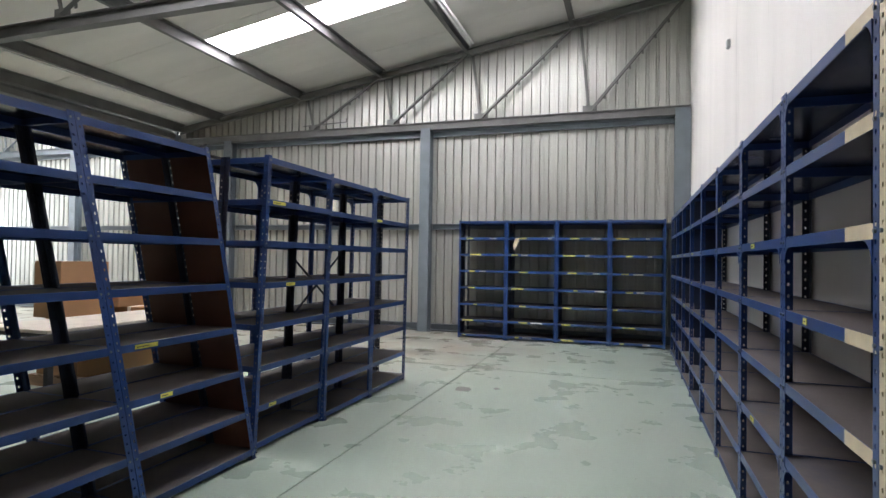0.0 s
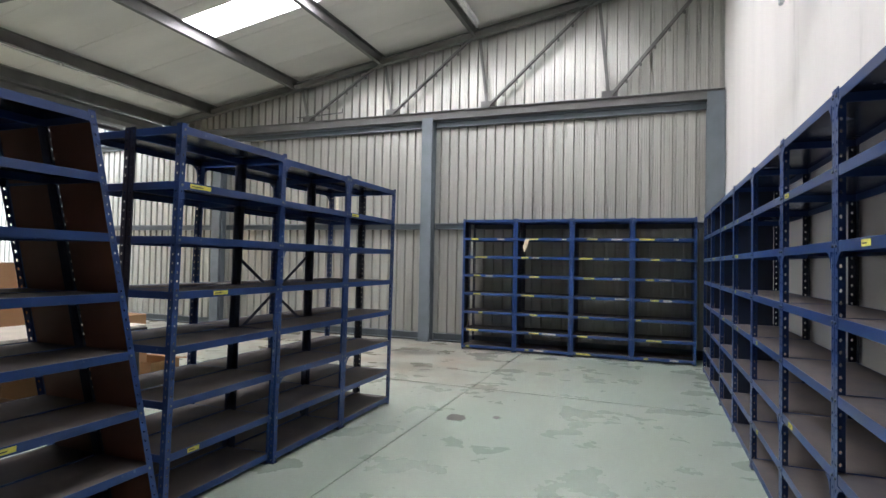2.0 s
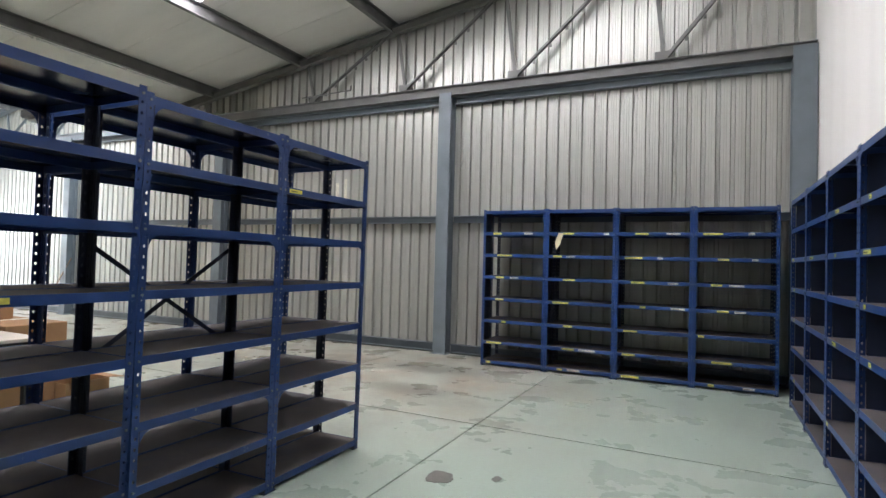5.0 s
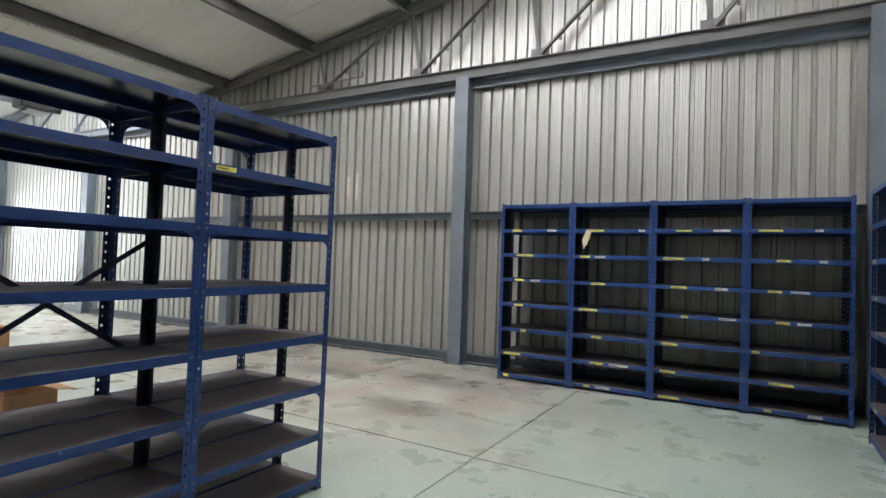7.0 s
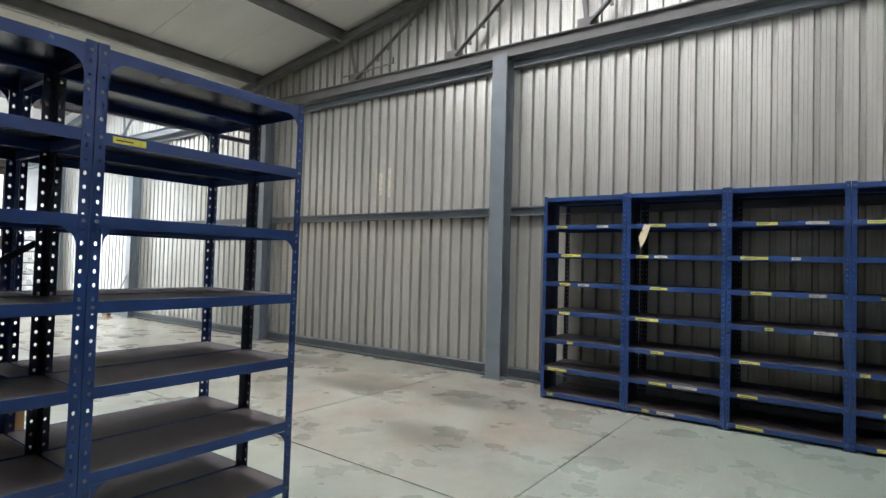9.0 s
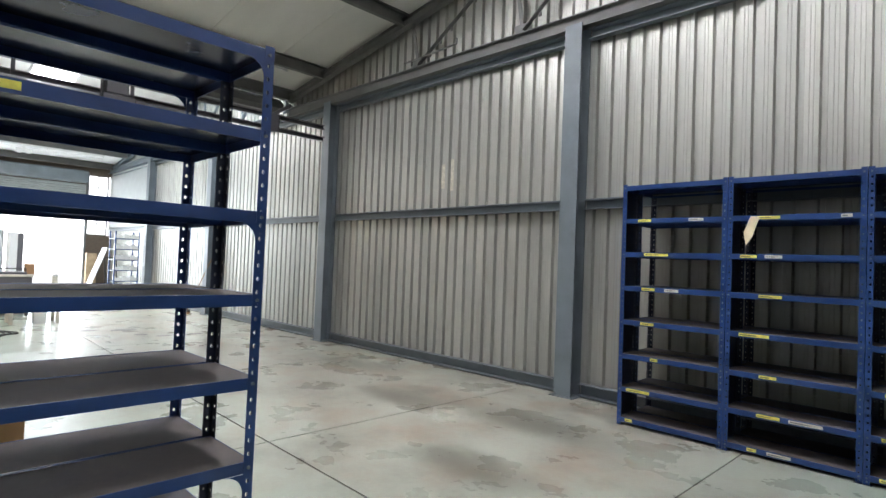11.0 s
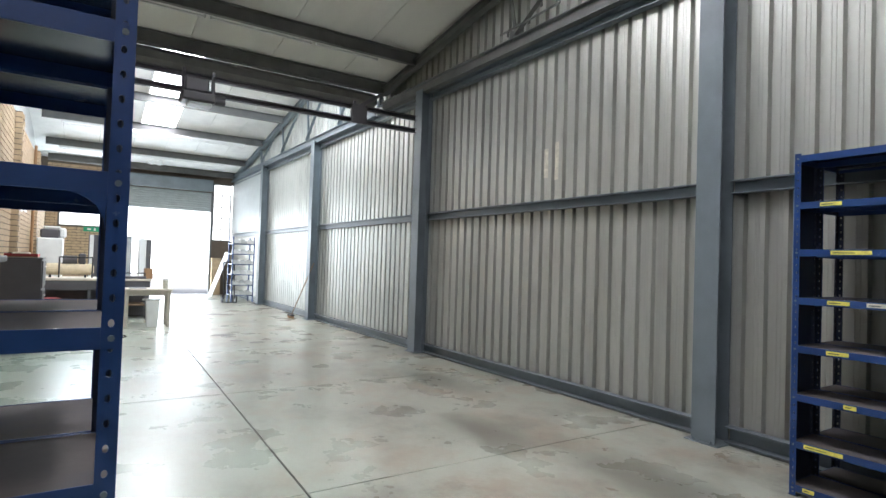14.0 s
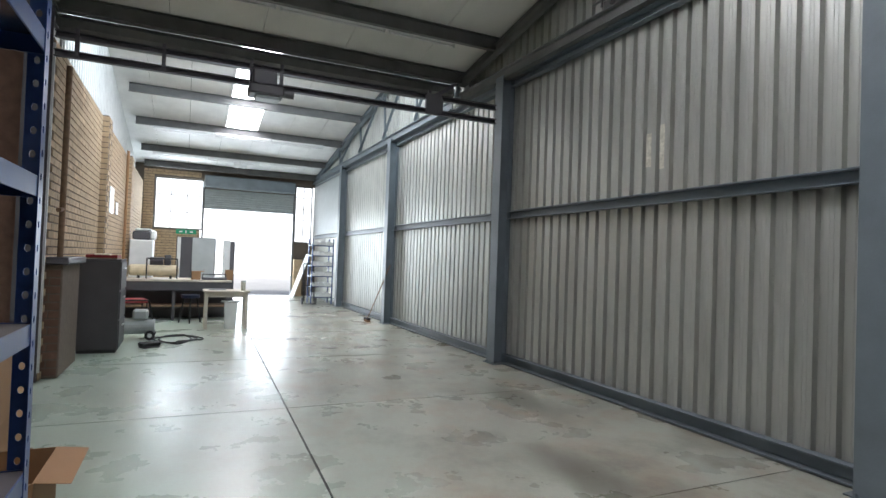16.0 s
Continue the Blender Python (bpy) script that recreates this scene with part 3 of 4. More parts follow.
def post_shape(height=HEIGHT, w=0.038, t=0.0025, pitch=0.05):
    """Slotted angle: two legs that meet at the corner (0, 0), each with a row of round holes."""
    s = Shape()
    n = int(height / pitch)
    for leg in (0, 1):
        def P(u, d, z):
            return (u, d, z) if leg == 0 else (d, u, z)
        for i in range(n):
            z0, z1 = height * i / n, height * (i + 1) / n
            zc, uc = (z0 + z1) / 2, w * 0.55
            outer = [(w, zc), (w, z1), (uc, z1), (0, z1), (0, zc), (0, z0), (uc, z0), (w, z0)]
            inner = [(uc + 0.006 * math.cos(k * math.pi / 4), zc + 0.0085 * math.sin(k * math.pi / 4)) for k in range(8)]
            b = len(s.v)
            for d in (0.0, t):
                s.v += [P(u, d, z) for u, z in outer] + [P(u, d, z) for u, z in inner]
            for k in range(8):
                q = (k + 1) % 8
                s.f += [(b + k, b + q, b + 8 + q, b + 8 + k), (b + 16 + k, b + 24 + k, b + 24 + q, b + 16 + q), (b + 8 + k, b + 8 + q, b + 24 + q, b + 24 + k)]
                s.m += [0, 0, 0]
            s.f += [(b + 7, b + 0, b + 16, b + 23), (b + 0, b + 1, b + 17, b + 16)]
            s.m += [0, 0]
    return s


def shelf_shape(W, D, lip=0.042):
    """Pressed tray: dusty top sheet, enamelled lips folded down all round and turned in, with a low rolled front edge."""
    s = Shape()
    e = 0.004
    s.box((e, e, -0.0015), (W - e, D - e, 0.0), 0, 1)
    s.box((e, e, -0.005), (W - e, D - e, -0.0015), 0, 2)
    for y0, y1 in ((e - 0.002, e + 0.002), (D - e - 0.002, D - e + 0.002)):
        s.box((e, y0, -lip), (W - e, y1, 0.002), 0.0008, 0)
    for x0, x1 in ((e - 0.002, e + 0.002), (W - e - 0.002, W - e + 0.002)):
        s.box((x0, e, -lip), (x1, D - e, 0.001), 0.0008, 0)
    return s


def gusset_shape():
    """Small corner plate with a hollow lower edge."""
    s = Shape()
    pts = [(0.04, -0.042)] + [(0.04 + 0.07 * (1 - math.sin(a)), -0.042 - 0.07 * (1 - math.cos(a))) for a in [i * math.pi / 12 for i in range(7)]]
    k = len(pts)
    s.v = [(x, -0.0035, z) for x, z in pts] + [(x, -0.001, z) for x, z in pts]
    s.f = [tuple(range(k)), tuple(range(2 * k - 1, k - 1, -1))] + [(i, (i + 1) % k, k + (i + 1) % k, k + i) for i in range(k)]
    s.m = [0] * (k + 2)
    return s


def shared(key, make, *mats):
    if key not in cache:
        cache[key] = make().mesh(key[0], *mats)
    return cache[key]


rng = random.Random(7)


def shelving(m, W, D, label, group, cards=2.0, sides=(), back=None, gussets=(), lean=(0.0, 0.0), paint=None, post_paint=None, brace=False, tone=None, side_mat=None, bottom=0, card_mat=None, splash=False):
    """One bay of steel shelving; x runs along the front, y into the depth. lean: how far the posts rake per metre."""
    paint, tone = paint or BLUE, tone or DUST
    u = thing("shelving_unit", label, "shelving", m, group)
    lx, ly = lean
    for i, (x, y, r) in enumerate(((0, 0, 0), (W, 0, 90), (W, D, 180), (0, D, 270))):
        # rear posts get the darker navy, front posts the unit's own colour
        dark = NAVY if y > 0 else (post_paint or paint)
        c, sn = math.cos(radians(r)), math.sin(radians(r))
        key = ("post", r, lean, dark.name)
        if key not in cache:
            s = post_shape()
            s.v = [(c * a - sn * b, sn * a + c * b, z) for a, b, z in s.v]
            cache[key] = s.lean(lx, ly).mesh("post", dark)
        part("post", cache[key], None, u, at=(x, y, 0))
        part("foot_plate", shared(("foot_plate",), lambda: Shape().box((-0.004, -0.004, 0), (0.05, 0.05, 0.004)), NAVY), None, u, at=(x - (0.046 if x else 0), y - (0.046 if y else 0), 0))
    for k, z in enumerate(LEVELS):
        if k < bottom:
            continue
        zz = z
        sh = part("shelf", shared(("shelf", W, D, paint.name, tone.name), lambda: shelf_shape(W, D), paint, tone, UNDER), None, u, at=(lx * zz, ly * zz + 0.0, zz))
        if splash:
            part('paint_splash', shared(('paint_splash',), lambda: Shape().box((0, -0.0012, -0.042), (0.24, 0.0, 0.003)), CREAM), None, sh, 'cream overpainted edge', at=(W - 0.25, 0.0015, 0))
        n = min(4, int(cards + rng.random() * 1.2)) if rng.random() < 0.3 + 0.35 * cards and k < 7 else 0
        if cards > 2 and k < 7:
            n = rng.choice((1, 2, 2, 3))
        x = 0.06 + rng.random() * 0.25
        for j in range(n):
            w = rng.choice((0.05, 0.09, 0.12, 0.16)) * (1.35 if cards > 2 else 1.0)
            if x + w > W - 0.05:
                break
            cd = part("label_card", shared(("label_card", w, j % 2), lambda: Shape().box((0, -0.0016, -0.031), (w, 0, -0.006), 0, 0).box((0.01, -0.002, -0.022), (w * 0.6, -0.0016, -0.017), 0, 1), card_mat or (YELLOW if j % 2 == 0 else PALE), INK), None, sh, "yellow paper label" if j % 2 == 0 else "pale paper label", at=(x, 0.0015, 0))
            x += w + 0.05 + rng.random() * 0.35
        if k in gussets:
            for mir in (1, -1):
                g = part("gusset", shared(("gusset", paint.name, mir), lambda: flip(gusset_shape(), mir), paint), None, u, at=((0 if mir == 1 else W) + lx * zz, ly * zz, zz))
        for bx in (0.02, W - 0.02):
            part("bolt", shared(("bolt",), lambda: Shape().tube((0, -0.006, 0), (0, 0, 0), 0.0065, 8), STEEL), None, u, at=(bx + lx * zz, ly * zz - 0.0005, zz - 0.02))
    for sx in sides:
        s = Shape().box((0.001, 0.045, 0.05), (0.003, D - 0.045, HEIGHT - 0.03)) if side_mat is None else Shape().box((0.006, 0.03, 0.05), (0.01, D - 0.03, HEIGHT - 0.05))
        part("side_panel", s.lean(lx, ly), side_mat or NAVY, u, "" if side_mat is None else "brown hardboard panel", at=((W - 0.012 if sx else 0.0), 0, 0))
    if back:
        part("back_panel", Shape().box((0.02, D - 0.006, 0.05), (W - 0.02, D - 0.003, HEIGHT - 0.02)).lean(lx, ly), back, u)
    if brace:
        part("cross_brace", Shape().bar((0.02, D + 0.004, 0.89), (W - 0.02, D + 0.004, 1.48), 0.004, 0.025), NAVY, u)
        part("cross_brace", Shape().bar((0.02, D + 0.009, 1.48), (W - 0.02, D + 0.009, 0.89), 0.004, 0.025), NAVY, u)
    return u


def flip(s, mir):
    if mir < 0:
        s.v = [(-x, y, z) for x, y, z in s.v]
    return s


# back row against the sheet wall
BX0, BW, BF = -2.745, 0.9125, 10.165
for i in range(4):
    shelving(pose(BX0 + i * BW, BF, 0), BW - 0.004, 0.31, "empty blue steel shelving with yellow labels against the sheet wall", "blue shelving against the sheet wall", cards=2.9, sides=(0, 1))
    shelving(pose(BX0 + i * BW, BF + 0.318, 0), BW - 0.004, 0.31, "empty blue steel shelving unit behind the front row", "blue shelving against the sheet wall", cards=0)
# row along the white wall
RF, RD, RW = 0.955, 0.36, 0.985
RY = [1.85 + RW * i for i in range(-4, 8)]
for i, y in enumerate(RY):
    far = y > 5.5
    first = abs(y - 1.85) < 0.01
    shelving(pose(RF, y + RW, 0, 0, 0, -90), RW - 0.004, RD, "empty blue steel shelving unit with dusty shelves, along the white wall", "blue shelving along the white wall", cards=0.5, sides=(0, 1) if y > 6.5 else (0,) if far else (), gussets=(2, 5, 7) if not far else (7,), post_paint=CREAM if y < 1.5 else None, paint=CREAM if y < 1.5 else None, splash=first)
# island: two rows back to back
LF, LD = -2.25, 0.38
LYS = (3.53, 4.475, 5.415, 6.36)
for i, (a, b) in enumerate(zip(LYS, LYS[1:])):
    # the first bay has been pushed over towards the aisle
    fx, fy, rake = (LF - 0.045, 0.025, (-0.03, -0.06)) if i == 0 else (LF, 0.0, (0.0, -0.012))
    lab = "empty blue steel shelving unit with dusty shelves, leaning slightly" if i == 0 else "empty blue steel shelving unit with dusty shelves, in a double row"
    shelving(pose(fx, a + fy, 0, 0, 0, 90), b - a - 0.004, LD, lab, "blue shelving island", cards=0.35, gussets=(2, 5, 7) if i else (), brace=i == 1, lean=rake)
    shelving(pose(fx - 2 * LD - 0.012, b + fy, 0, 0, 0, -90), b - a - 0.004, LD, lab, "blue shelving island", cards=0.2, gussets=(7,), lean=(-rake[0], -rake[1]))
# leaning pair of rows that has sagged sideways
for i in range(4):
    a = 2.52 - 0.985 * i
    shelving(pose(LF + 0.02, a, 0, 0, 0, 90), 0.981, LD, "leaning blue steel shelving unit with dusty shelves, sagged sideways", "leaning blue shelving", cards=0.8, lean=(-0.15, 0.085), sides=(1,) if i == 0 else (), side_mat=HARDBOARD)
    shelving(pose(LF + 0.02 - 2 * LD - 0.012, a + 0.981, 0, 0, 0, -90), 0.981, LD, "leaning blue steel shelving unit with dusty shelves, sagged sideways", "leaning blue shelving", cards=0.3, lean=(0.15, -0.085), sides=(0,) if i == 0 else (), side_mat=HARDBOARD)

tag = thing("paper_tag", "brown paper tag hanging from a shelf edge", "tag", pose(BX0 + BW + 0.2, BF - 0.006, 1.87, 0, 14, 0))
ts = Shape()
ts.v = [(-0.03, 0, 0), (0.035, 0, 0.005), (0.03, -0.02, -0.16), (0.0, -0.012, -0.235), (-0.045, -0.006, -0.14), (-0.03, 0.003, 0), (0.035, 0.003, 0.005), (0.03, -0.017, -0.16), (0.0, -0.009, -0.235), (-0.045, -0.003, -0.14)]
ts.f, ts.m = [(0, 1, 2, 3, 4), (9, 8, 7, 6, 5)] + [(i, (i + 1) % 5, 5 + (i + 1) % 5, 5 + i) for i in range(5)], [0] * 7
part("card", ts, CREAM, tag)

# ---- far end: end wall, roller door, windows, brick wall ----
ex = END_X
endw = Shape().box((ex - 0.22, 4.9, 0), (ex, 7.0, 2.18)).box((ex - 0.22, 4.9, 2.18), (ex, 5.6, 4.4)).box((ex - 0.22, 5.6, 3.88), (ex, 7.08, 4.4)).box((ex - 0.22, 7.08, 3.6), (ex, 10.06, 4.4)).box((ex - 0.22, 10.1, 0), (ex, 11.1, 1.9)).box((ex - 0.22, 10.06, 3.95), (ex, 11.1, 4.4))
structure("wall_west", endw, MORTAR, "brown brick end wall around the roller door and windows", "wall")
door = thing("door_1", "grey steel roller door, rolled up over a bright opening", "roller door", kind="structure")
for i in range(9):
    z = 2.95 + i * 0.075
    part("door_slat", Shape().tube((ex + 0.02, 7.1, z), (ex + 0.02, 10.04, z), 0.04, 8), MIDGREY, door)
part("roller_box", Shape().box((ex - 0.1, 7.08, 3.62), (ex + 0.3, 10.06, 4.02), 0.03), STEEL, door)
for y in (7.05, 10.04):
    part("guide", Shape().box((ex - 0.02, y, 0), (ex + 0.1, y + 0.06, 3.65), 0.005), STEEL_UP, door)


def steel_window(name, y0, y1, z0, z1, ny, nz):
    w = thing(name, "steel-framed window with small panes, bright with daylight", "window", kind="structure")
    part("window_frame", Shape().box((ex - 0.15, y0, z0), (ex - 0.1, y0 + 0.04, z1)).box((ex - 0.15, y1 - 0.04, z0), (ex - 0.1, y1, z1)).box((ex - 0.15, y0, z0), (ex - 0.1, y1, z0 + 0.04)).box((ex - 0.15, y0, z1 - 0.04), (ex - 0.1, y1, z1)), STEEL_UP, w)
    for i in range(1, ny):
        y = y0 + (y1 - y0) * i / ny
        part("glazing_bar", Shape().box((ex - 0.14, y - 0.012, z0), (ex - 0.11, y + 0.012, z1)), STEEL_UP, w)
    for i in range(1, nz):
        z = z0 + (z1 - z0) * i / nz
        part("glazing_bar", Shape().box((ex - 0.14, y0, z - 0.012), (ex - 0.11, y1, z + 0.012)), STEEL_UP, w)
    for i in range(ny):
        for j in range(nz):
            g = part("pane", Shape().box((ex - 0.128, y0 + (y1 - y0) * i / ny + 0.012, z0 + (z1 - z0) * j / nz + 0.012), (ex - 0.124, y0 + (y1 - y0) * (i + 1) / ny - 0.012, z0 + (z1 - z0) * (j + 1) / nz - 0.012)), CLEAR, w)
            g.visible_shadow = False


steel_window("window_1", 5.6, 7.08, 2.18, 3.88, 3, 3)
steel_window("window_2", 10.12, 10.75, 1.9, 3.95, 2, 5)
structure("wall_lining", Shape().box((ex + 0.02, 10.80, 2.2), (-17.82, 10.83, 4.05)), MIDGREY, "smooth pale grey sheet lining above the far rail", "lining")
structure("ground", Shape().box((-300, -300, -0.3), (END_X - 0.3, 300, -0.05)), CONCRETE, "pale concrete yard outside the roller door", "ground")
structure("backdrop", Shape().box((-46, -20, -0.05), (-45, 40, 14)), GLOW_BACKDROP, "glowing white backdrop across the yard, standing in for outdoor daylight", "backdrop")

BTOP = 3.68
brick_wall = structure("wall_brick", Shape().box((END_X, BRICK_Y - 0.25, 0), (-8.72, BRICK_Y - 0.012, BTOP)).box((-12.95, BRICK_Y - 0.02, 0), (-12.45, BRICK_Y + 0.088, BTOP)).box((-17.3, BRICK_Y - 0.02, 0), (-16.8, BRICK_Y + 0.088, BTOP)), MORTAR, "buff face-brick wall with dark raked joints and shallow piers", "wall")
upper = structure("wall_upper_lining", Shape().box((END_X, BRICK_Y - 0.3, BTOP), (-10.26, BRICK_Y - 0.26, 6.2)).box((-10.25, BRICK_Y - 0.3, BTOP), (-8.66, BRICK_Y - 0.26, 4.56)), SHEET, "white profiled sheet above the brick wall", "wall")
for i in range(66):
    x = -8.72 - i * 0.2
    if END_X < x < -10.3:
        part("lining_rib", Shape().box((x - 0.06, BRICK_Y - 0.262, BTOP), (x, BRICK_Y - 0.235, roof2(x) + 0.22), 0.008), WHITE, upper)


def brick_shape(w):
    return Shape().box((0, 0, 0), (w, 0.014, 0.075), 0.004)


rows = int(BTOP / 0.0895)
nb = 0
rest = Shape()
for r in range(rows):
    z = 0.006 + r * 0.0895
    x = -8.74 - (0.12 if r % 2 else 0.0)
    while x - 0.235 > END_X:
        proud = any(a <= x - 0.235 and x <= b for a, b in ((-12.97, -12.43), (-17.32, -16.78)))
        y = BRICK_Y + (0.088 if proud else -0.012)
        if x > -10.6 and r >= 14 and nb < 300:
            part("brick", shared(("brick",), lambda: brick_shape(0.225), BRICK), None, brick_wall, at=(x - 0.225, y, z))
            nb += 1
        else:
            rest.box((x - 0.225, y, z), (x, y + 0.014, z + 0.075))
        x -= 0.237
for x in (-12.45, -16.8):
    for q in range(rows):
        rest.box((x, BRICK_Y + 0.004, 0.006 + q * 0.0895), (x + 0.012, BRICK_Y + 0.1, 0.081 + q * 0.0895))
rest_ob = part("brickwork", rest, BRICK, brick_wall)
tagged(rest_ob, kind="stuff")
ends = Shape()
for r in range(46):
    z = 0.006 + r * 0.0895
    y = 5.28 - (0.118 if r % 2 else 0.0)
    while y < 7.0:
        a, b = max(y, 5.28), min(y + 0.225, 6.98)
        inside = a < 7.08 and b > 5.58 and 2.1 < z < 3.88
        if inside:
            b = min(b, 5.58)
        if b - a > 0.03:
            ends.box((ex, a, z), (ex + 0.012, b, z + 0.075))
        y += 0.237
tagged(part("brickwork", ends, BRICK, bpy.data.objects["wall_west"]), kind="stuff")
colw = thing("dark_column", "dark steel column at the end of the brick wall", "column", pose(-8.56, 5.16, 0))
part("shaft", Shape().box((-0.11, -0.1, 0), (-0.095, 0.1, 4.0)).box((0.095, -0.1, 0), (0.11, 0.1, 4.0)).box((-0.095, -0.006, 0), (0.095, 0.006, 4.0)), GREY, colw)
part("cover_strip", Shape().box((-0.12, 0.105, 0.1), (-0.09, 0.125, 3.6)), WHITE, colw)
pipe = thing("downpipe", "brown painted pipe on the brick wall", "pipe")
part("tube", Shape().tube((-8.95, BRICK_Y + 0.1, 1.3), (-8.95, BRICK_Y + 0.1, 3.45), 0.03, 12), WOOD, pipe)
part("elbow", Shape().tube((-8.95, BRICK_Y + 0.1, 1.85), (-8.75, BRICK_Y + 0.1, 1.83), 0.025, 10), WOOD, pipe)
o = new("conduit", Shape().tube((-16.2, BRICK_Y + 0.06, 1.2), (-16.2, BRICK_Y + 0.06, 3.7), 0.03, 10).mesh("conduit", CARD))
tagged(o, "buff painted conduit on the brick wall", "conduit")
for x, z, w, h in ((-14.0, 2.12, 0.55, 0.5), (-14.9, 2.15, 0.3, 0.25), (-17.6, 1.95, 0.3, 0.25)):
    o = new("notice", Shape().box((x - w / 2, BRICK_Y + 0.005, z), (x + w / 2, BRICK_Y + 0.02, z + h), 0.003).mesh("notice", WHITE))
    tagged(o, "white paper notice on the brick wall", "notice", group="notices")

# plinth beside the column
pl = thing("brick_plinth", "low brick plinth with a dark slab top beside the column", "plinth")
part("body", Shape().box((-9.9, 4.98, 0), (-8.85, 5.42, 1.24), 0.01), MORTAR, pl)
for r in range(13):
    for y, w in (((4.985, 0.205), (5.2, 0.205)) if r % 2 == 0 else ((4.985, 0.097), (5.092, 0.205), (5.307, 0.097))):
        part("brick", shared(("plinth_brick", w), lambda: Shape().box((0, 0, 0), (0.012, w, 0.075), 0.003), SHADEDBRICK), None, pl, at=(-8.86, y, 0.03 + r * 0.0895))
part("slab", Shape().box((-9.95, 4.95, 1.24), (-8.78, 5.48, 1.32), 0.01), GREY, pl)

# ---- things at the far end ----
cab = thing("steel_cupboard", "dark grey steel cupboard on the floor beside the brick wall", "cupboard", pose(-11.2, 5.32, 0))
part("body", Shape().box((0, 0, 0.04), (0.76, 0.5, 1.27), 0.008), GREY, cab)
part("plinth", Shape().box((0.02, 0.02, 0), (0.74, 0.48, 0.04)), BLACK, cab)
part("top", Shape().box((-0.01, -0.01, 1.27), (0.77, 0.51, 1.29), 0.004), GREY, cab)
for z in (0.06, 0.46, 0.87):
    d = part("drawer", Shape().box((0.02, 0.5, z), (0.74, 0.515, z + 0.38), 0.004), GREY, cab)
    part("handle", Shape().box((0.3, 0.515, z + 0.28), (0.46, 0.535, z + 0.3), 0.004), CHROME, d)
tray = thing("wooden_tray", "dark red-brown tray with papers on the grey cupboard", "tray", pose(-11.0, 5.5, 1.292))
part("base", Shape().box((-0.12, -0.12, 0), (0.4, 0.26, 0.015)), WOOD, tray)
part("rim", Shape().box((-0.12, -0.12, 0.015), (0.4, -0.1, 0.05)).box((-0.12, 0.24, 0.015), (0.4, 0.26, 0.05)).box((-0.12, -0.1, 0.015), (-0.1, 0.24, 0.05)).box((0.38, -0.1, 0.015), (0.4, 0.24, 0.05)), RED, tray)
part("paper", Shape().box((-0.05, -0.05, 0.015), (0.2, 0.15, 0.07), 0.01), PALE, tray)

bench = thing("workbench", "long dark steel workbench with a pale cluttered top", "workbench", pose(-15.3, 5.35, 0))
part("top", Shape().box((0, 0, 0.8), (0.95, 2.2, 0.85), 0.008), PALEWOOD, bench)
part("apron", Shape().box((0.9, 0.02, 0.62), (0.93, 2.18, 0.8)), GREY, bench)
part("shelf", Shape().box((0.1, 0.1, 0.28), (0.9, 2.1, 0.31)), WOOD, bench)
for x in (0.05, 0.84):
    for y in (0.05, 1.05, 2.09):
        part("leg", Shape().box((x, y, 0), (x + 0.06, y + 0.06, 0.8), 0.004), GREY, bench)
part("back_board", Shape().box((0.3, 0.02, 0.0), (0.32, 2.18, 0.8)), GREY, bench)
comp = thing("air_compressor", "cream compressor tank with a dark motor on the workbench", "compressor", pose(-14.75, 6.05, 0.85))
part("tank", Shape().tube((0, -0.45, 0.17), (0, 0.4, 0.17), 0.12, 18).tube((0, -0.5, 0.17), (0, -0.45, 0.17), 0.07, 18, 0, 0.12).tube((0, 0.4, 0.17), (0, 0.45, 0.17), 0.12, 18, 0, 0.07), CREAM, comp)
part("motor", Shape().tube((0, -0.1, 0.36), (0, 0.15, 0.36), 0.09, 14), GREY, comp)
part("pump", Shape().box((-0.08, 0.17, 0.28), (0.08, 0.3, 0.5), 0.02), GREY, comp)
part("frame", Shape().path([(0.14, -0.15, 0.0), (0.14, -0.15, 0.42), (0.14, 0.42, 0.42), (0.14, 0.42, 0.0)], 0.014), BLACK, comp)
for y in (-0.3, 0.3):
    part("foot", Shape().box((-0.1, y - 0.02, 0), (0.1, y + 0.02, 0.06)), BLACK, comp)
for (x, y, w, d, h, mt, nm, lab) in ((-14.6, 6.75, 0.2, 0.18, 0.18, CARD, "cardboard_box", "small open cardboard box on the workbench"), (-14.65, 7.42, 0.16, 0.16, 0.22, CARD, "carton", "small brown carton on the workbench")):
    b = thing(nm, lab, "box", pose(x, y, 0.85))
    part("body", Shape().box((0, 0, 0), (w, d, h), 0.004), mt, b)
    part("flap", Shape().bar((0, d, h), (0, d + 0.08, h + 0.04), 0.004, 0.004).box((0, d, h - 0.01), (w, d + 0.06, h)), mt, b)
rk = thing("wire_tray", "flat grey wire tray on the workbench", "tray", pose(-14.75, 6.95, 0.85))
part("frame", Shape().box((0, 0, 0.0), (0.35, 0.5, 0.05), 0.01), GREY, rk)
part("rail", Shape().path([(0.3, 0.02, 0.05), (0.3, 0.02, 0.12), (0.3, 0.48, 0.12), (0.3, 0.48, 0.05)], 0.01), BLACK, rk)

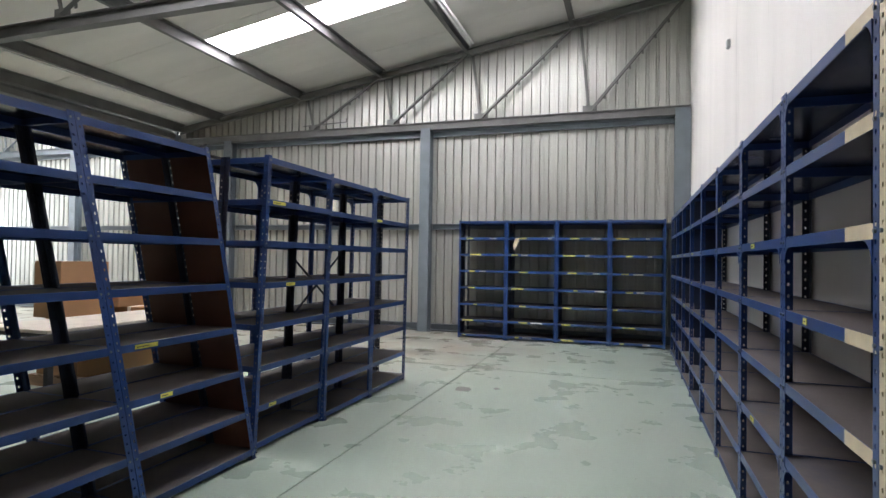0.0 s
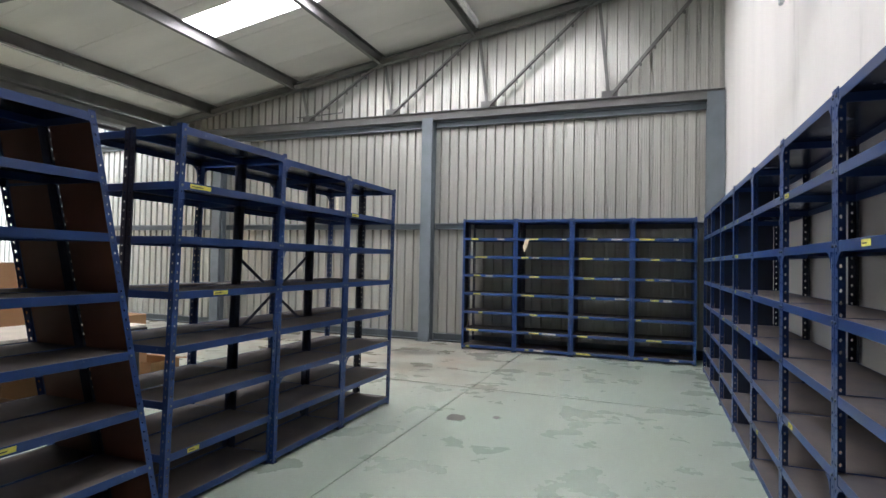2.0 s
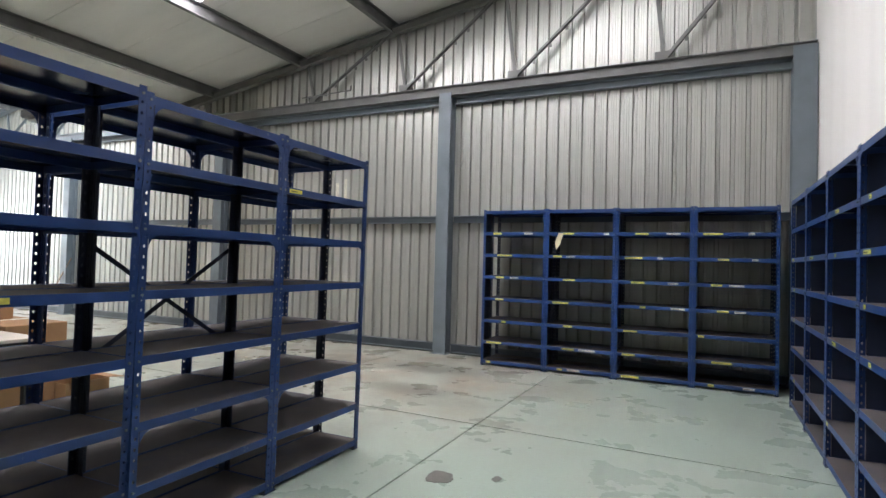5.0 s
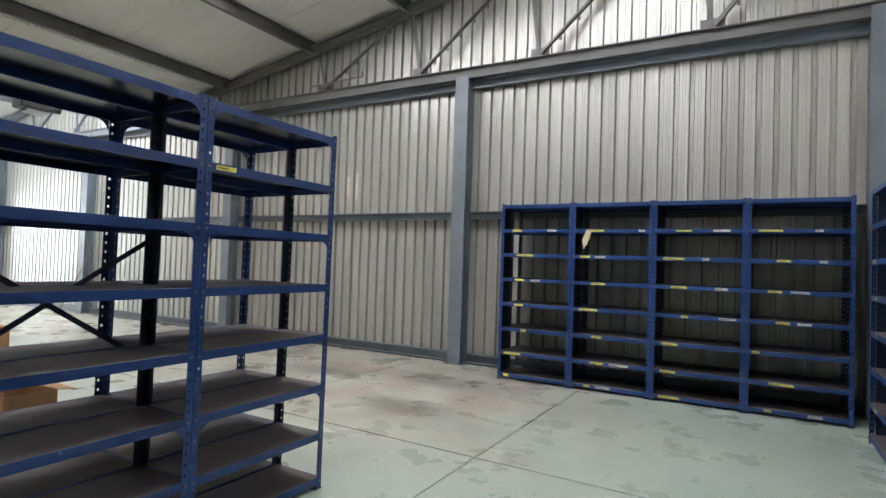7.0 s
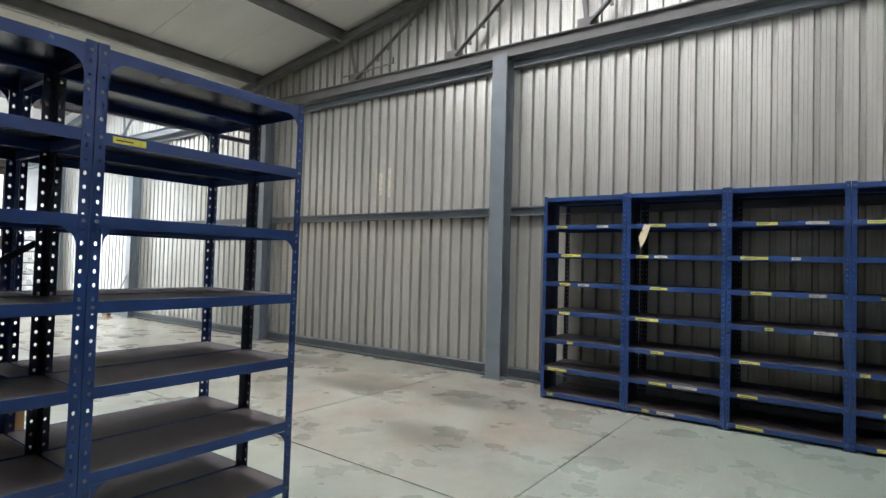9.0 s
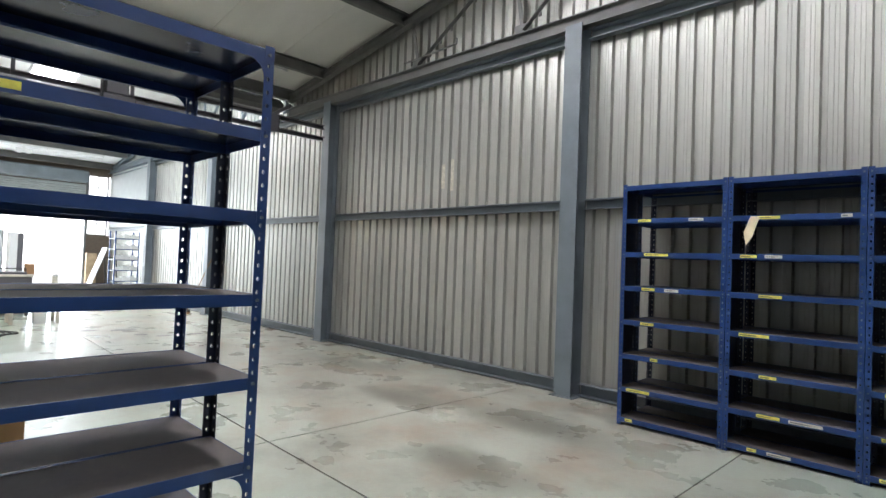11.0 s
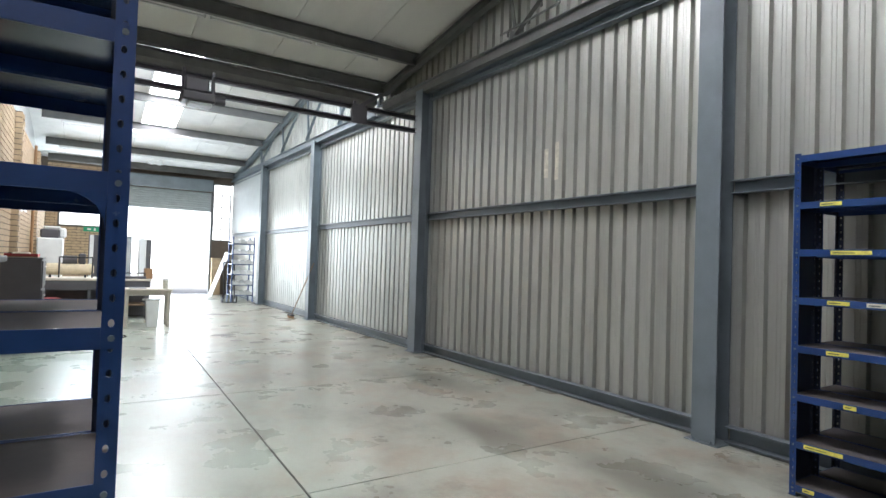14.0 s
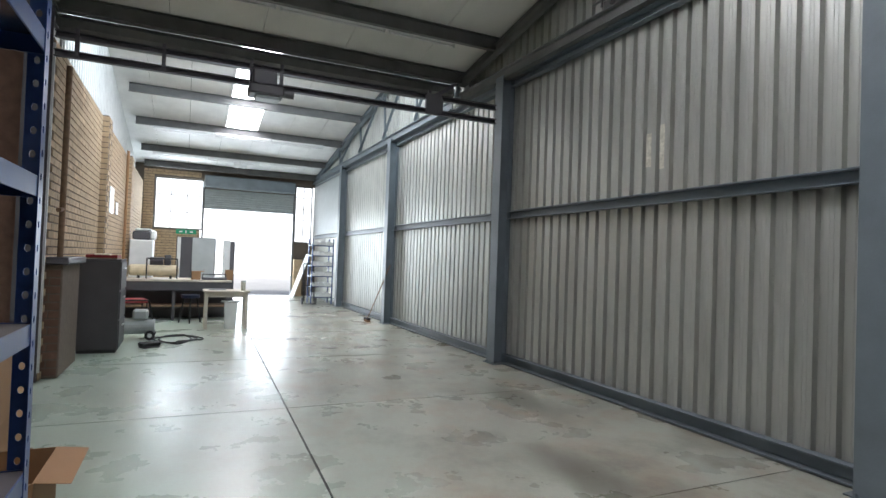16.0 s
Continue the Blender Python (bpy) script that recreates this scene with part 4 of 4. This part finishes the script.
tb = thing("small_table", "pale wooden table with square legs", "table", pose(-13.35, 6.95, 0))
part("tabletop", Shape().box((0, 0, 0.69), (0.55, 0.83, 0.725), 0.006), PALEWOOD, tb)
part("apron", Shape().box((0.04, 0.04, 0.6), (0.51, 0.06, 0.69)).box((0.04, 0.77, 0.6), (0.51, 0.79, 0.69)).box((0.49, 0.06, 0.6), (0.51, 0.77, 0.69)).box((0.04, 0.06, 0.6), (0.06, 0.77, 0.69)), PALEWOOD, tb)
for x in (0.03, 0.46):
    for y in (0.03, 0.74):
        part("leg", Shape().box((x, y, 0), (x + 0.06, y + 0.06, 0.69), 0.004), PALEWOOD, tb)
pp = new("papers", Shape().box((-13.25, 7.05, 0.727), (-12.95, 7.35, 0.737), 0.002).mesh("papers", GREY))
tagged(pp, "dark folder lying on the small table", "papers")
bn = thing("waste_bin", "white plastic waste bin under the small table", "bin", pose(-12.95, 7.45, 0))
bs = Shape()
bs.tube((0, 0, 0), (0, 0, 0.5), 0.13, 4, 0, 0.165)
part("bucket", bs, WHITE, bn)
part("rim", Shape().box((-0.13, -0.13, 0.5), (0.13, 0.13, 0.53), 0.01), WHITE, bn)
bn.rotation_euler = (0, 0, radians(45))
jar = thing("plastic_jar", "pale plastic jar on the small table", "jar", pose(-12.95, 7.66, 0.725))
part("body", Shape().tube((0, 0, 0), (0, 0, 0.16), 0.045, 12), PALE, jar)
part("lid", Shape().tube((0, 0, 0.16), (0, 0, 0.19), 0.048, 12), WHITE, jar)

ch = thing("workshop_chair", "red vinyl chair with a black tubular frame", "chair", pose(-13.7, 5.75, 0, 0, 0, 15))
part("seat", Shape().box((-0.22, -0.22, 0.43), (0.22, 0.22, 0.5), 0.02), RED, ch)
part("backrest", Shape().box((-0.22, -0.27, 0.62), (0.22, -0.22, 0.88), 0.02), RED, ch)
for x in (-0.2, 0.2):
    part("leg", Shape().path([(x, 0.2, 0.0), (x, 0.2, 0.43)], 0.013), BLACK, ch)
    part("leg", Shape().path([(x, -0.22, 0.0), (x, -0.24, 0.45), (x, -0.28, 0.9)], 0.013), BLACK, ch)
st = thing("stool", "dark round workshop stool beside the bench", "stool", pose(-14.0, 6.75, 0))
part("seat", Shape().tube((0, 0, 0.5), (0, 0, 0.56), 0.18, 18), NAVY, st)
for a in range(4):
    c, s_ = math.cos(a * math.pi / 2), math.sin(a * math.pi / 2)
    part("leg", Shape().tube((0.12 * c, 0.12 * s_, 0.5), (0.2 * c, 0.2 * s_, 0), 0.014, 8), BLACK, st)

fc = thing("floor_compressor", "small wheeled compressor on the floor beside the cupboard", "compressor", pose(-11.75, 6.0, 0))
part("tank", Shape().tube((0, -0.3, 0.2), (0, 0.22, 0.2), 0.12, 16), MIDGREY, fc)
part("motor", Shape().box((-0.1, -0.1, 0.32), (0.1, 0.12, 0.48), 0.03), MIDGREY, fc)
part("handle", Shape().path([(0.0, 0.2, 0.25), (0.0, 0.12, 0.62), (0.0, -0.3, 0.62)], 0.014), BLACK, fc)
for x in (-0.15, 0.15):
    w = part("wheel", Shape().tube((x - 0.02, 0.16, 0.075), (x + 0.02, 0.16, 0.075), 0.075, 18), BLACK, fc)
    part("hub", Shape().tube((x - 0.024, 0.16, 0.075), (x + 0.024, 0.16, 0.075), 0.035, 12), WHITE, w)
part("foot", Shape().box((-0.08, -0.27, 0), (0.08, -0.23, 0.1)), BLACK, fc)
hs = thing("air_hose", "black rubber hose lying in loops on the floor", "hose")
pts = [(-11.6 + 0.28 * math.cos(a * 0.35) * (1 + 0.02 * a) - 0.05 * math.sin(a), 6.55 + 0.42 * math.sin(a * 0.35) * (1 - 0.012 * a), 0.012 + 0.003 * (a % 3)) for a in range(44)]
part("tube", Shape().path(pts, 0.011, 6), BLACK, hs)
br = thing("floor_brush", "black brush head lying on the floor", "brush", pose(-10.85, 6.2, 0, 0, 0, 25))
part("head", Shape().box((-0.09, -0.13, 0.03), (0.09, 0.13, 0.08), 0.012), BLACK, br)
part("bristles", Shape().box((-0.08, -0.12, 0), (0.08, 0.12, 0.03)), GREY, br)

fr = thing("white_cabinet", "white enamelled cabinet with appliances on it by the brick wall", "cabinet", pose(-17.2, 5.4, 0))
part("body", Shape().box((0, 0, 0.05), (0.6, 0.5, 1.68), 0.015), WHITE, fr)
part("door", Shape().box((0.6, 0.01, 0.08), (0.63, 0.49, 1.66), 0.01), WHITE, fr)
part("base", Shape().box((0.03, 0.03, 0), (0.57, 0.47, 0.05)), BLACK, fr)
ap = thing("machine_head", "white and black appliance on top of the white cabinet", "appliance", pose(-17.1, 5.45, 1.685))
part("body", Shape().box((0, 0, 0), (0.45, 0.38, 0.2), 0.03), GREY, ap)
part("cover", Shape().box((0.02, 0.05, 0.2), (0.43, 0.4, 0.27), 0.03), WHITE, ap)
part("hood", Shape().box((0.08, 0.36, -0.0), (0.4, 0.5, 0.24), 0.04), WHITE, ap)
lk = thing("steel_locker", "two-tone grey steel locker with an open dark side", "locker", pose(-17.1, 6.4, 0))
part("body", Shape().box((0, 0, 0.05), (0.45, 0.9, 1.8), 0.008), GREY, lk)
part("door", Shape().box((0.45, 0.36, 0.08), (0.47, 0.88, 1.79), 0.005), MIDGREY, lk)
part("door", Shape().box((0.45, 0.02, 0.08), (0.465, 0.1, 1.79), 0.004), WHITE, lk)
part("base", Shape().box((0.02, 0.02, 0), (0.43, 0.88, 0.05)), BLACK, lk)
pn = thing("tall_panel", "tall white and grey panel standing near the door", "panel", pose(-18.2, 7.55, 0))
part("board", Shape().box((0, 0, 0), (0.5, 0.16, 1.78), 0.01), WHITE, pn)
part("edge", Shape().box((0.0, 0.16, 0), (0.5, 0.28, 1.76), 0.01), GREY, pn)
ex_sign = thing("exit_sign", "green and white running-man exit sign on the end wall", "sign", pose(ex + 0.01, 6.28, 2.02))
part("board", Shape().box((0, 0, 0), (0.02, 0.62, 0.15), 0.003), GREEN, ex_sign)
part("arrow", Shape().box((0.02, 0.1, 0.05), (0.022, 0.2, 0.1)).box((0.02, 0.28, 0.03), (0.022, 0.33, 0.12)).box((0.02, 0.42, 0.05), (0.022, 0.52, 0.1)), WHITE, ex_sign)

# trolley rack of parts bins by the sheet wall
tr = thing("bin_rack", "blue steel rack with white parts bins on its shelves", "rack", pose(-18.95, 10.05, 0))
for x in (0, 0.55):
    for y in (0, 0.62):
        part("post", Shape().box((x, y, 0), (x + 0.035, y + 0.035, 1.98), 0.003), BLUE, tr)
for k in range(6):
    z = 0.2 + k * 0.31
    part("shelf", Shape().box((0.0, 0.0, z), (0.585, 0.655, z + 0.025), 0.003), BLUE, tr)
    for j in range(3):
        bnn = thing("parts_bin", "white plastic parts bin on a blue rack", "bin", pose(-18.95 + 0.37, 10.05 + 0.03 + j * 0.2, z + 0.026), group="white parts bins")
        part("tub", Shape().box((0, 0, 0), (0.24, 0.185, 0.012)).box((0, 0, 0.012), (0.24, 0.01, 0.13)).box((0, 0.175, 0.012), (0.24, 0.185, 0.13)).box((0, 0.01, 0.012), (0.01, 0.175, 0.13)).box((0.23, 0.01, 0.012), (0.24, 0.175, 0.09)), WHITE, bnn)
ht = thing("hand_trolley", "black two-wheeled hand trolley beside the rack", "trolley", pose(-18.3, 9.85, 0))
part("frame", Shape().path([(0, 0, 0.1), (-0.25, 0, 1.2)], 0.016).path([(0, 0.3, 0.1), (-0.25, 0.3, 1.2), (-0.25, 0, 1.2)], 0.016).path([(-0.1, 0, 0.55), (-0.1, 0.3, 0.55)], 0.012), BLACK, ht)
part("toe_plate", Shape().box((0, 0, 0.02), (0.2, 0.3, 0.03)), BLACK, ht)
for y in (-0.05, 0.35):
    part("wheel", Shape().tube((-0.03, y - 0.02, 0.1), (-0.03, y + 0.02, 0.1), 0.1, 18), BLACK, ht)
lb = thing("leaning_board", "long white board leaning beside the door", "board", pose(-20.9, 9.9, 0, 0, 0, 0))
part("board", Shape().prism([(-0.15, -0.012), (0.15, -0.012), (0.15, 0.012), (-0.15, 0.012)], (0.1, 0, 0.02), (-0.05, 0.55, 1.5)), WHITE, lb)
lb2 = thing("brick_stack", "brick pier beside the roller door", "pier", pose(-21.9, 10.1, 0))
part("body", Shape().box((0, 0, 0), (0.2, 0.3, 1.3), 0.005), BRICK, lb2)
bm_ = thing("broom", "broom leaning against the sheet wall", "broom", pose(-13.75, 10.42, 0))
part("handle", Shape().tube((0, 0, 0.06), (0.55, 0.3, 1.3), 0.012, 8), WOOD, bm_)
part("head", Shape().box((-0.18, -0.04, 0.05), (0.12, 0.04, 0.09), 0.008), BLACK, bm_)
part("bristles", Shape().box((-0.17, -0.035, 0), (0.11, 0.035, 0.05)), CARD, bm_)

# boxes behind the island
def carton(x, y, z, w, d, h, rz=0.0, label="brown cardboard carton in a stack", flap=False):
    b = thing("carton", label, "box", pose(x, y, z, 0, 0, rz), group="brown cartons")
    part("body", Shape().box((0, 0, 0), (w, d, h), 0.006), CARD, b)
    part("tape", Shape().box((w / 2 - 0.025, -0.001, h * 0.7), (w / 2 + 0.025, 0.0, h)).box((w / 2 - 0.025, 0, h), (w / 2 + 0.025, d, h + 0.001)), PALE, b)
    if flap:
        part("flap", Shape().bar((w, 0, h), (w + 0.12, 0, h - 0.06), d * 2, 0.005).lean(0, 0), CARD, b)
    return b


SX, SY = 0.12, -0.26
pal = thing("pallet", "wooden pallet under stacked cartons", "pallet", pose(-6.1 + SX, 4.75 + SY, 0))
for y in (0, 0.65, 1.2):
    part("bearer", Shape().box((0, y, 0), (1.1, y + 0.1, 0.1), 0.004), WOOD, pal)
for i in range(7):
    part("deck_board", Shape().box((i * 0.165, 0, 0.1), (i * 0.165 + 0.12, 1.3, 0.12), 0.003), WOOD, pal)
carton(-6.05 + SX, 4.8 + SY, 0.122, 0.55, 0.6, 0.32)
carton(-5.5 + SX, 4.85 + SY, 0.122, 0.5, 0.55, 0.32)
carton(-6.05 + SX, 5.45 + SY, 0.122, 0.55, 0.55, 0.32)
carton(-5.48 + SX, 5.45 + SY, 0.122, 0.48, 0.55, 0.32)
carton(-6.0 + SX, 5.5 + SY, 0.448, 0.95, 0.5, 0.38, 3)
carton(-6.0 + SX, 4.85 + SY, 0.448, 0.95, 0.6, 0.3, -2)
carton(-5.95 + SX, 5.35 + SY, 0.83, 0.4, 0.5, 0.24, 6)
carton(-6.05 + SX, 4.75 + SY, 0.752, 0.45, 0.55, 0.62, -4)
tb2 = thing("packing_table", "white-topped packing table with dark edges behind the shelving", "table", pose(-5.2, 3.5, 0))
part("tabletop", Shape().box((0, 0, 0.77), (0.85, 1.75, 0.8), 0.004), PALEWOOD, tb2)
part("edging", Shape().box((-0.005, -0.005, 0.735), (0.855, 1.755, 0.77)), BLACK, tb2)
for x in (0.04, 0.76):
    for y in (0.04, 1.66):
        part("leg", Shape().box((x, y, 0), (x + 0.05, y + 0.05, 0.735)), BLACK, tb2)
oc = thing("open_carton", "open brown cardboard carton with spread flaps on the floor", "box", pose(-5.28, 5.66, 0))
part("body", Shape().box((0, 0, 0), (0.55, 0.38, 0.008)).box((0, 0, 0.008), (0.006, 0.38, 0.32)).box((0.544, 0, 0.008), (0.55, 0.38, 0.32)).box((0.006, 0, 0.008), (0.544, 0.006, 0.32)).box((0.006, 0.374, 0.008), (0.544, 0.38, 0.32)), CARD, oc)
part("flap", Shape().bar((0.275, 0.38, 0.32), (0.275, 0.53, 0.3), 0.54, 0.004), CARD, oc)
part("flap", Shape().bar((0.55, 0.19, 0.32), (0.68, 0.19, 0.35), 0.36, 0.004), CARD, oc)

# stains on the floor
for x, y, rx_, ry_ in ((-11.5, 7.9, 0.12, 0.2), (-11.35, 8.45, 0.13, 0.2), (-10.6, 8.5, 0.1, 0.09), (-10.3, 8.75, 0.09, 0.12), (-10.3, 9.3, 0.09, 0.12), (-1.45, 6.15, 0.1, 0.11), (-1.1, 6.3, 0.03, 0.05), (-15.0, 8.9, 0.2, 0.25), (-16.4, 8.6, 0.2, 0.3)):
    s = Shape()
    r9 = random.Random(int(abs(x * 100 + y * 10)))
    k = 18
    pts = [(x + rx_ * math.cos(2 * math.pi * i / k) * (0.8 + 0.4 * r9.random()), y + ry_ * math.sin(2 * math.pi * i / k) * (0.8 + 0.4 * r9.random())) for i in range(k)]
    s.v = [(a, b, 0.0004) for a, b in pts] + [(a, b, 0.0016) for a, b in pts]
    s.f = [tuple(range(k))[::-1], tuple(range(k, 2 * k))] + [(i, (i + 1) % k, k + (i + 1) % k, k + i) for i in range(k)]
    s.m = [0] * (k + 2)
    ob = new("floor_stain", s.mesh("floor_stain", STAIN))
    tagged(ob, "dark oily stain on the concrete floor", "stain", group="floor stains")
